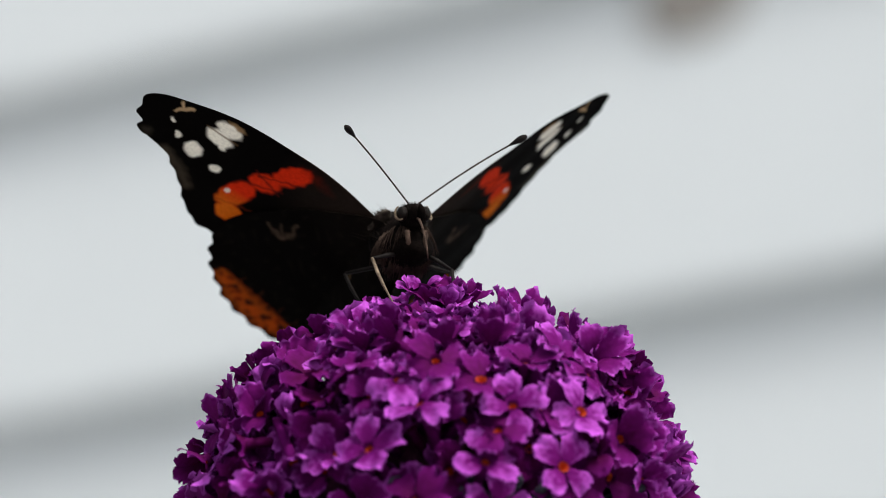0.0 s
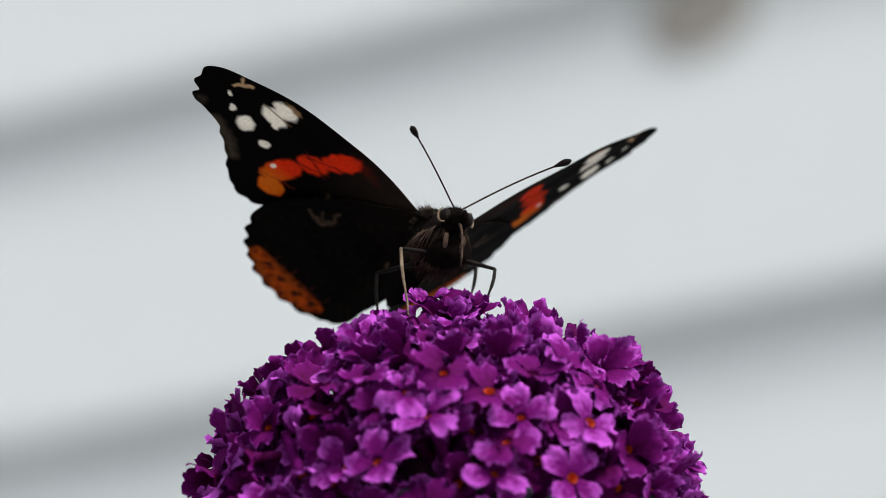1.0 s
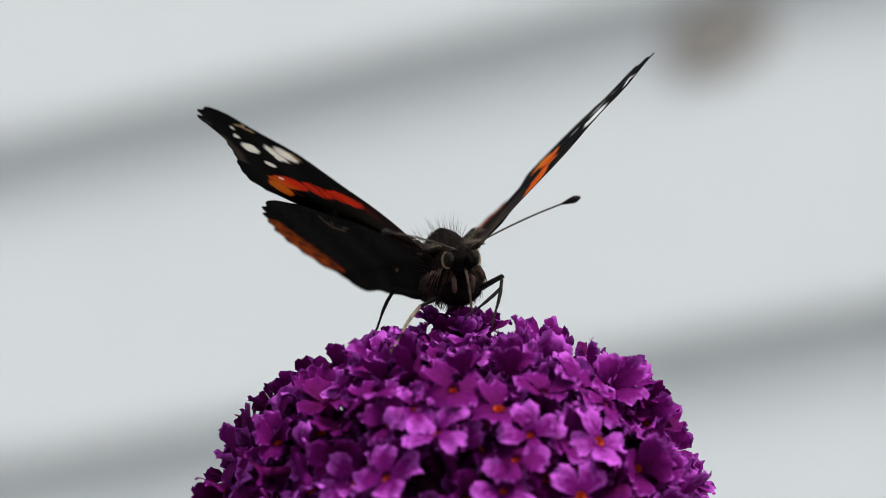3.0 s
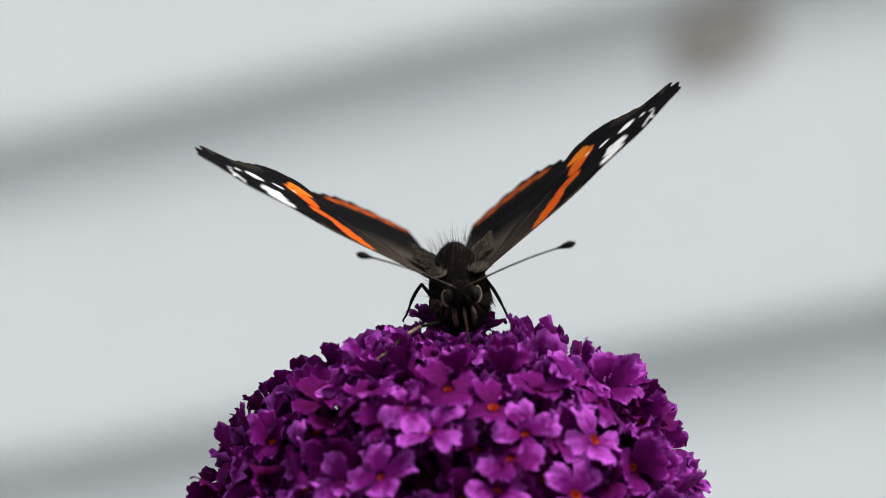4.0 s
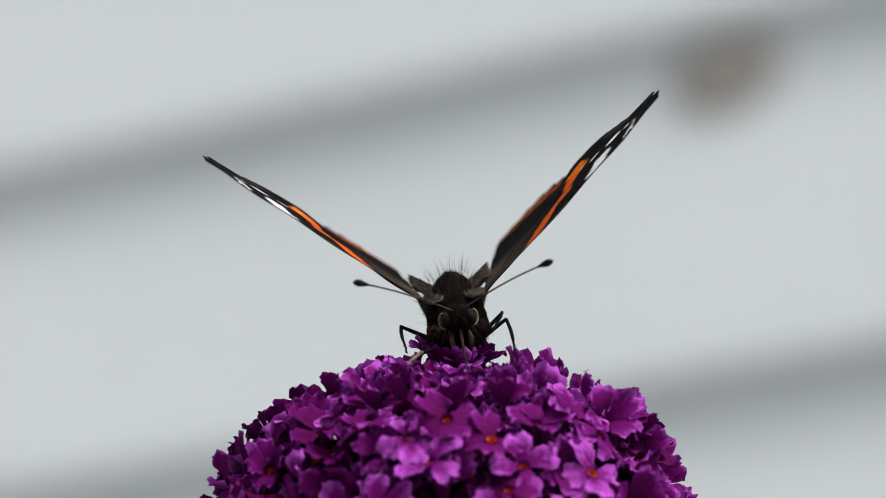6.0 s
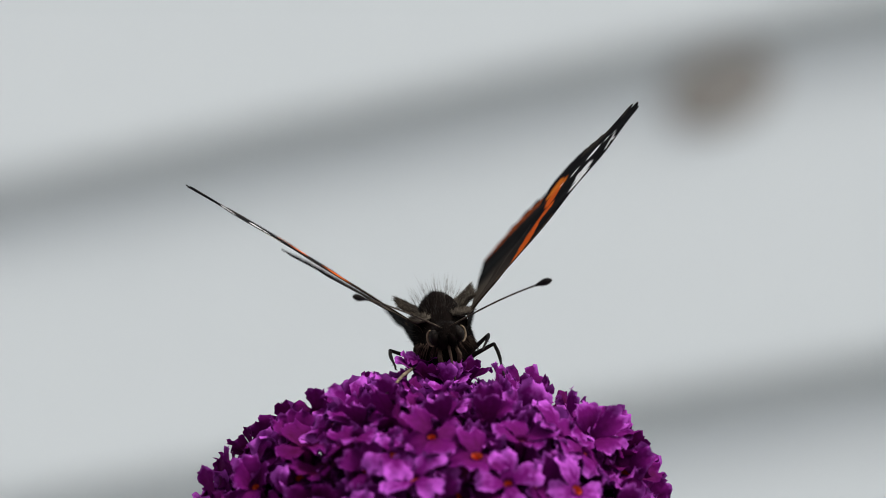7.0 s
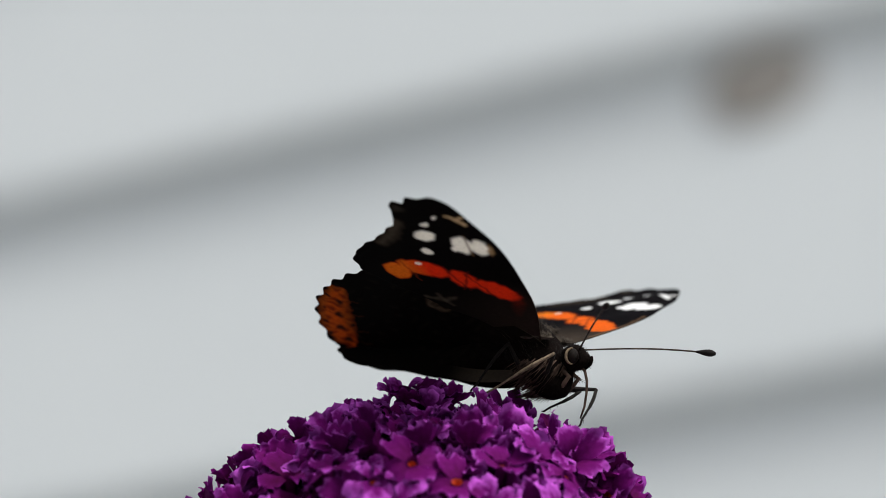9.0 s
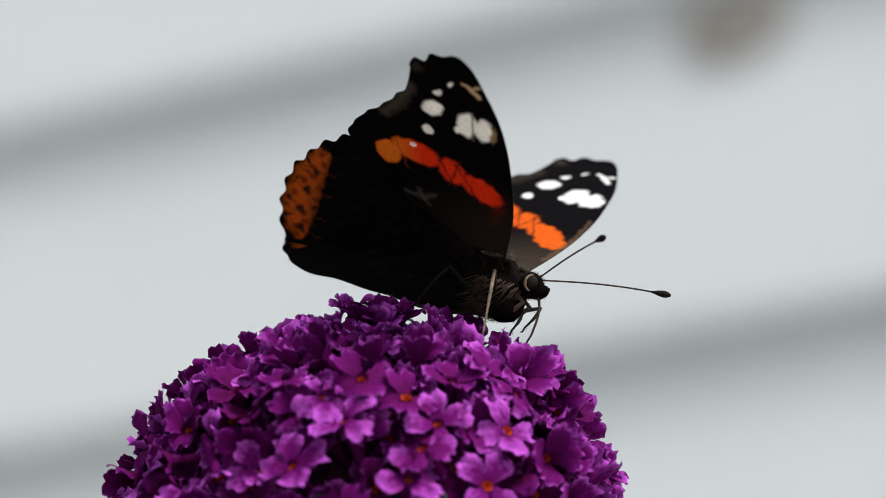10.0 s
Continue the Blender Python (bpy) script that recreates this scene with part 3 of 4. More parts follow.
def hind_colours(a, b, upper):
    c = np.tile(np.array((0.0045, 0.004, 0.0045) if upper else (0.0036, 0.0027, 0.0025)), (len(a), 1))
    x, y = ragged(a, b, 1.4, 1.0)
    c = blend(c, np.clip(((230 if upper else 170) - np.hypot(a + 90, b + 30)) / 140, 0, 1) * 0.9, (0.11, 0.09, 0.07) if upper else (0.013, 0.010, 0.008))
    c = blend(c, np.clip((-18 - b) / 25, 0, 1), (0.006, 0.005, 0.0045))
    if upper:
        c = blend(c, np.clip((-12 - b) / 25, 0, 1) * np.clip((a + 270) / 60, 0, 1), (0.075, 0.06, 0.047))
    if not upper:
        speck = np.clip(np.sin(a * 0.11 + 2 * np.sin(b * 0.07)) * np.sin(b * 0.13 + 1.5 * np.sin(a * 0.05)) - 0.45, 0, 1)
        c = blend(c, speck * 0.25, (0.04, 0.03, 0.022))
        c = blend(c, spot(x, y, -250, -40, 7, 3, 0, 0.6) * 0.6, (0.22, 0.15, 0.08))
        c = blend(c, ribbon(x, y, [(-250, 134, 3), (-258, 116, 5), (-266, 98, 4), (-240, 88, 5), (-214, 92, 3)], 0.9) * 0.55, (0.15, 0.105, 0.07))
        c = blend(c, ribbon(x, y, [(-234, 114, 3), (-250, 104, 4), (-264, 98, 3)], 0.9) * 0.4, (0.15, 0.105, 0.07))
    # orange border with black dots
    w = 0.6 if upper else 1.0
    band = ribbon(x, y, [(-436, 144, 18 * w), (-462 - 8 * (1 - w), 102, 28 * w), (-482 - 12 * (1 - w), 52, 32 * w), (-486, 10, 22), (-482, -12, 9)], 0.22)
    c = blend(c, band, (0.42, 0.085, 0.015) if upper else (0.50, 0.100, 0.010))
    c = blend(c, ribbon(x, y, [(-425, 118, 10), (-445, 60, 12), (-462, 0, 10)], 0.9) * band * 0.5, (0.30, 0.045, 0.01))
    smudge = np.clip(np.sin(x * 0.16 + 1.7 * np.sin(y * 0.11)) * np.sin(y * 0.19 + x * 0.07) + 0.15, 0, 1)
    c = blend(c, smudge * band * (0.35 if upper else 0.8), (0.13, 0.02, 0.006))
    for sa, sb, r in ((-446, 116, 6.5), (-464, 78, 7.5), (-479, 42, 7.5), (-480, 4, 7), (-484, 100, 4.5), (-499, 62, 5), (-507, 26, 5), (-508, -8, 5), (-462, 136, 4.5), (-496, -30, 4), (-432, 96, 4), (-452, 48, 4.5), (-458, 12, 4)):
        c = blend(c, spot(x, y, sa, sb, r, r * 1.15, 0, 0.35) * 0.9, (0.02, 0.012, 0.008))
    for va, vb, wa, wb in ((-420, 70, -492, 92), (-430, 22, -510, 44), (-440, -12, -515, 8), (-410, 110, -470, 128)):
        c = blend(c, ribbon(x, y, [(va, vb, 1.3), (wa, wb, 1.3)], 0.8) * 0.6, (0.10, 0.03, 0.01))
    return c


def wing_mesh(name, outline, colours, chart, side, fold=None, camber=0.0, level=0.0):
    """A thin sheet with an upper and an under face; side is 1 for its left, -1 for its right."""
    loop = smooth_loop(outline, 3.4)
    lo, hi = loop.min(0), loop.max(0)
    step = 2.8
    gx, gy = np.meshgrid(np.arange(lo[0], hi[0], step), np.arange(lo[1], hi[1], step))
    gx = gx + (np.arange(gy.shape[0]) % 2)[:, None] * step / 2
    pts = np.stack([gx.ravel(), gy.ravel()], 1)
    keep = inside(loop, pts)
    near = np.array([np.min(np.hypot(*(loop - p).T)) for p in pts[keep]])
    pts = pts[keep][near > 2.0]
    every = np.vstack([loop, pts])
    n = len(loop)
    got = delaunay_2d_cdt([Vector(p) for p in every], [(i, (i + 1) % n) for i in range(n)], [], 1, 1e-5)
    co = np.array([tuple(v) for v in got[0]])
    faces = [tuple(f) for f in got[2]]
    rim = {}
    for f in faces:
        for i in range(3):
            e = (f[i], f[(i + 1) % 3])
            rim[e] = 1
    border = [e for e in rim if (e[1], e[0]) not in rim]
    a, b = co[:, 0], co[:, 1]
    paint = np.vstack([colours(a, b, True), colours(a, b, False)])
    a, b = chart[0] * a + chart[1] * b + chart[2], chart[3] * a + chart[4] * b + chart[5]
    along, up = b.copy(), camber * np.sin(np.clip(b / 460, 0, 1) * math.pi) + 1.1 * np.sin(a * 0.05 - b * 0.035) + level
    if fold is not None:
        under = np.minimum(b - fold, 0)
        steep = np.clip((a + 420) / 110, 0, 1)          # near the root the inner flap hangs beside the abdomen
        along = np.maximum(b, fold) + under * (0.90 - 0.18 * steep)
        up = up + under * (0.42 + 0.06 * steep)
    half = 0.7
    top = np.stack([a, along, up + half], 1) * U
    low = np.stack([a, along, up - half], 1) * U
    verts = np.vstack([top, low])
    verts[:, 1] *= side
    m = len(co)
    polys = [f for f in faces] + [(f[2] + m, f[1] + m, f[0] + m) for f in faces] + [(e[1], e[0], e[0] + m, e[1] + m) for e in border]
    if side < 0:
        polys = [p[::-1] for p in polys]
    mesh = bpy.data.meshes.new(name)
    mesh.from_pydata(verts.tolist(), [], polys)
    mesh.update()
    tint = mesh.attributes.new("scales", "FLOAT_COLOR", "POINT")
    tint.data.foreach_set("color", np.hstack([paint, np.ones((len(paint), 1))]).astype(np.float32).ravel())
    for p in mesh.polygons:
        p.use_smooth = True
    mesh.materials.append(WING)
    return mesh


FEMUR, TIBIA = 4.6 * MM, 7.2 * MM
THIGH, REACH = {"RH": 5.7 * MM}, {"RM": 9.8 * MM}          # the long pale leg is stretched out with its foot flat
ANTENNA = 235 * U
HEAD = Vector((-2.10 * MM, 0, -2.20 * MM))
HIPS = {k: HEAD + Vector((-2.8 if k[1] == "M" else -5.0, -1.7 if k[0] == "R" else 1.7, -3.5)) * MM for k in ("RM", "RH", "LM", "LH")}


def fur(centre, size, count, long, rng, bm, top=-0.4, lean=(-0.5, 0, 0), thick=0.055):
    """Fine hairs, each a slim three-sided spike, round an oval body."""
    while count:
        n = Vector((rng.gauss(0, 1), rng.gauss(0, 1), rng.gauss(0, 1))).normalized()
        if n.z < top:
            continue
        count -= 1
        p = Vector(centre) + Vector((n.x * size[0], n.y * size[1], n.z * size[2])) * 0.95
        d = (n + Vector(lean) + Vector((rng.uniform(-1, 1), rng.uniform(-1, 1), rng.uniform(-1, 1))) * 0.35).normalized()
        side = d.orthogonal().normalized() * thick * MM
        other = d.cross(side)
        tip = bm.verts.new(p + d * long * rng.uniform(0.5, 1.2))
        base = [bm.verts.new(p + side), bm.verts.new(p - side * 0.5 + other * 0.87), bm.verts.new(p - side * 0.5 - other * 0.87)]
        for i in range(3):
            bm.faces.new((base[i], base[(i + 1) % 3], tip))
    return bm


def butterfly():
    rng = random.Random(3)
    b = tagged(new("butterfly"), "black butterfly with red bands and white spots, feeding on a flower", "butterfly")
    made = {"body": b}
    c = HEAD + Vector((-5.0, 0, -0.35)) * MM
    size = (4.7 * MM, 3.4 * MM, 3.8 * MM)

    def settle(bm):
        """Lean the thorax back and draw its upper half in to a dome."""
        for v in bm.verts:
            high = min(max((v.co.z - c.z) / size[2], -0.2), 1)
            v.co = (v.co.x, v.co.y * (1 - 0.2 * high), v.co.z + 0.58 * (c.x - v.co.x) + 0.55 * MM * max(high, 0))
        return bm

    part("thorax", settle(ball(c, size, None, 4, 0.06)), FUR, b, "furry dark grey thorax")
    bm = fur(c, size, 3600, 0.5 * MM, rng, bmesh.new(), -0.5, (-0.75, 0, 0.1), 0.03)
    part("fur", settle(bm), HAIR, b, "short dark grey hairs")
    bm = bmesh.new()
    for side in (-1, 1):
        fur(c + Vector((-1.2, 0.9 * side, 0)) * MM, (size[0] * 0.8, size[1] * 0.85, size[2]), 110, 2.0 * MM, rng, bm, 0.1, (-0.3, 0.5 * side, 0.5), 0.022)
    part("long_hairs", settle(bm), TUFTS, b, "sparse long grey-brown hairs")
    bm = bmesh.new()
    for k in range(620):
        w, x = rng.uniform(-1.5, 1.5), rng.uniform(0.0, 0.97)
        n = Vector((x, math.sqrt(1 - x * x) * math.sin(w), -math.sqrt(1 - x * x) * math.cos(w)))
        p = c + Vector((n.x * size[0], n.y * size[1], n.z * size[2]))
        d = Vector((-0.75, 0, -0.55)) + Vector((rng.uniform(-1, 1), rng.uniform(-1, 1), rng.uniform(-1, 1))) * 0.16
        d = (d - n * d.dot(n) * 0.85 + n * 0.08).normalized()
        long = rng.uniform(1.4, 3.2) * MM
        tube([p - n * 0.05 * MM, p + d * long * 0.5 + n * 0.12 * MM, p + d * long], [0.055 * MM, 0.05 * MM, 0.01 * MM], 4, bm)
    part("chest_hair", bm, CHEST, b, "long brown hairs combed back along the chest")
    # the short brush-like front pair of legs, folded against the chest
    for side in (-1, 1):
        path = [HEAD + Vector(p) * MM for p in ((-0.9, 0.9 * side, -1.5), (0.2, 1.15 * side, -2.3), (-0.6, 1.0 * side, -3.4), (-1.9, 0.8 * side, -4.3), (-3.0, 0.7 * side, -4.7))]
        bm = tube(path, [r * MM for r in (0.22, 0.3, 0.3, 0.24, 0.08)], 7)
        for k in range(60):
            i = rng.randrange(4)
            p = path[i].lerp(path[i + 1], rng.random())
            d = ((path[i + 1] - path[i]).normalized() + Vector((rng.uniform(-1, 1), rng.uniform(-1, 1), rng.uniform(-1, 1))) * 0.45).normalized()
            tube([p, p + d * rng.uniform(0.6, 1.1) * MM], [0.05 * MM, 0.01 * MM], 3, bm)
        part("foreleg", bm, CHEST, b, "short brush-like tan foreleg folded up")
    for side in (-1, 1):
        root = Vector((HEAD.x / MM - 4.6, 2.4 * side, HINGE_Z / MM + 0.2)) * MM
        bm = ball(root, (2.8 * MM, 1.3 * MM, 0.4 * MM), None, 3, 0.2)
        fur(root, (2.8 * MM, 1.3 * MM, 0.4 * MM), 420, 0.7 * MM, rng, bm, 0.1, (-0.8, 0.6 * side, 0.2))
        # hairs lie from the dome out over the wing's base
        for k in range(1300):
            w, far = rng.uniform(-9.6, -4.6), rng.random() ** 1.4
            p = Vector((HEAD.x / MM + w, (1.7 + 2.5 * far) * side, HEAD.z / MM + 1.9 + 1.75 * far + 0.16 * (-4.6 - w) + rng.uniform(-0.25, 0.25))) * MM
            d = Vector((-0.85, 0.5 * side, 0.28)) + Vector((rng.uniform(-1, 1), rng.uniform(-1, 1), rng.uniform(-1, 1))) * 0.22
            tube([p, p + d.normalized() * rng.uniform(0.7, 1.6) * MM], [0.06 * MM, 0.012 * MM], 3, bm)
        part("wing_root", bm, TUFTS, b, "grey-brown hairs over the wing root")
    bm = bmesh.new()
    xs = [-8.5, -10, -12, -14, -16, -18, -20, -21.4]
    tube([(x * MM, 0, (HEAD.z / MM + 0.4 - 0.02 * (x + 8.5) ** 2 * 0.7) * MM) for x in xs], [r * MM for r in (2.0, 2.4, 2.4, 2.3, 2.0, 1.6, 1.1, 0.3)], 16, bm)
    part("abdomen", bm, ABDOMEN, b, "tapered dark brown abdomen")
    head = part("head", ball(HEAD, (1.5 * MM, 1.75 * MM, 1.55 * MM), None, 3, 0.08), FUR, b, "dark furry head")
    part("head_fur", fur(HEAD, (1.45 * MM, 1.7 * MM, 1.5 * MM), 500, 0.5 * MM, rng, bmesh.new(), -1, (0.1, 0, 0.3), 0.035), HAIR, head)
    for s in (-1, 1):
        eye = HEAD + Vector((0.5, 1.4 * s, 0.0)) * MM
        part("eye", ball(eye, (0.85 * MM, 0.68 * MM, 0.95 * MM), None, 3), EYE, head, "glossy dark compound eye")
        out, across = Vector((0.62, 0.78 * s, 0)), Vector((-0.78, 0.62 * s, 0))
        rim = [eye + (out * 0.42 + across * 0.74 * math.cos(w) + Vector((0, 0, 0.92)) * math.sin(w)) * MM for w in np.linspace(-1.7, 1.5, 16)]
        part("eye_rim", tube(rim, [0.08 * MM + 0.09 * MM * math.sin(math.pi * k / 15) for k in range(16)], 6), PALE, head, "pale rim of scales round the eye")
        palp = [HEAD + Vector(p) * MM for p in ((0.5, 0.45 * s, -1.1), (1.2, 0.5 * s, -0.9), (1.7, 0.5 * s, -0.4), (2.0, 0.42 * s, 0.0), (2.2, 0.35 * s, 0.3))]
        part("palp", fur(HEAD + Vector((1.5, 0.46 * s, -0.5)) * MM, (0.5 * MM, 0.4 * MM, 0.5 * MM), 60, 0.4 * MM, rng, tube(palp, [r * MM for r in (0.3, 0.48, 0.5, 0.34, 0.1)], 8), -1, (0.3, 0, 0.3), 0.035), FUR, head, "furry brown palp")
        made["antenna", s] = antenna = part("antenna", tube([(k / 10 * ANTENNA, 0, 0.5 * MM * math.sin(k / 10 * 2.6)) for k in range(11)], [0.105 * MM] * 11, 7), RINGED, b, "thin antenna ringed pale and dark")
        club = [(ANTENNA * (0.85 + 0.15 * k / 6), 0, 0.5 * MM * math.sin((0.85 + 0.15 * k / 6) * 2.6)) for k in range(7)]
        part("club", tube(club, [r * MM for r in (0.13, 0.2, 0.3, 0.38, 0.42, 0.36, 0.15)], 8), BLACK, antenna, "black club with a pale tip")
    tongue = [HEAD + Vector(p) * MM for p in ((0.9, 0, -0.9), (1.6, 0, -1.5), (2.0, 0, -2.6), (2.1, 0, -4.0), (2.0, 0, -5.6), (1.6, 0, -7.0))]
    part("proboscis", tube(tongue, [r * MM for r in (0.2, 0.18, 0.16, 0.15, 0.14, 0.1)], 8), CHEST, b, "thin brown proboscis reaching into the florets")
    for s, leg in ((-1, "R"), (1, "L")):
        for name, outline, colours, chart, fold, level in (("forewing", FORE, fore_colours, FORE_CHART, -25, 1.2), ("hindwing", HIND, hind_colours, HIND_CHART, -25, -1.2)):
            w = new(name, wing_mesh(name, outline, colours, chart, s, fold, 2.0, level))
            w.parent = b
            tagged(w, "black forewing with red band and white spots" if name == "forewing" else "black hindwing with orange dotted border")
            made[name, s] = w
        for k in "MH":
            short = THIGH.get(leg + k, FEMUR)
            made["femur", leg + k] = part("femur", tube([(0, 0, 0), (short * 0.35, 0, 0.1 * MM), (short, 0, 0)], [0.26 * MM, 0.3 * MM, 0.2 * MM], 7), BLACK, b, "black upper leg")
            long = REACH.get(leg + k, TIBIA)
            bm = tube([(0, 0, 0), (long * 0.25, 0, 0.16 * MM), (long * 0.45, 0, 0.14 * MM), (long * 0.58, 0, 0.06 * MM), (long * 0.8, 0, -0.08 * MM), (long * 0.97, 0, 0), (long, 0, -0.2 * MM)], [r * MM for r in (0.2, 0.22, 0.2, 0.14, 0.13, 0.12, 0.05)], 7)
            for j in range(7):
                at = Vector((long * (0.2 + 0.1 * j), 0, 0.1 * MM))
                tube([at, at + Vector((0.35, (-1) ** j * 0.3, 0.1)) * MM], [0.04 * MM, 0.01 * MM], 3, bm)
            made["tibia", leg + k] = part("tibia", bm, BANDED if leg + k == "RM" else BLACK, b, "thin lower leg with pale scales" if leg + k == "RM" else "thin black lower leg")
    return made


BUTTERFLY = butterfly()

# ---- boards on the wall, and the bolt under one lip ----
board = board_mesh()
for k in range(-10, 13):
    z = FIRST + k * EXPOSURE
    if 0.05 < z < 4.0:
        ob = new("board", board)
        ob.parent = wall
        ob.matrix_basis = pose(0, 0, z, 0, 0, 0)


def wall_bolt():
    bolt = tagged(new("wall_bolt"), "weathered rusty round bolt and washer on the boards", "bolt")
    bolt.matrix_basis = WALL @ pose(0, 0.0, WALL_AT.z - 0.004)
    bm = tube([(0, 0.014, 0), (0, 0.005, 0), (0, 0.003, 0)], [0.023, 0.023, 0.021], 24)
    bm.transform(Matrix.Diagonal((1.25, 1, 0.9, 1)))
    part("plate", bm, IRON, bolt, "oval plate with streaks of rust", smooth=False)
    bm = tube([(-0.004, 0.006, 0), (-0.004, 0.001, 0), (-0.004, -0.001, 0)], [0.008, 0.008, 0.006], 6)
    part("nut", bm, IRON, bolt, smooth=False)


wall_bolt()

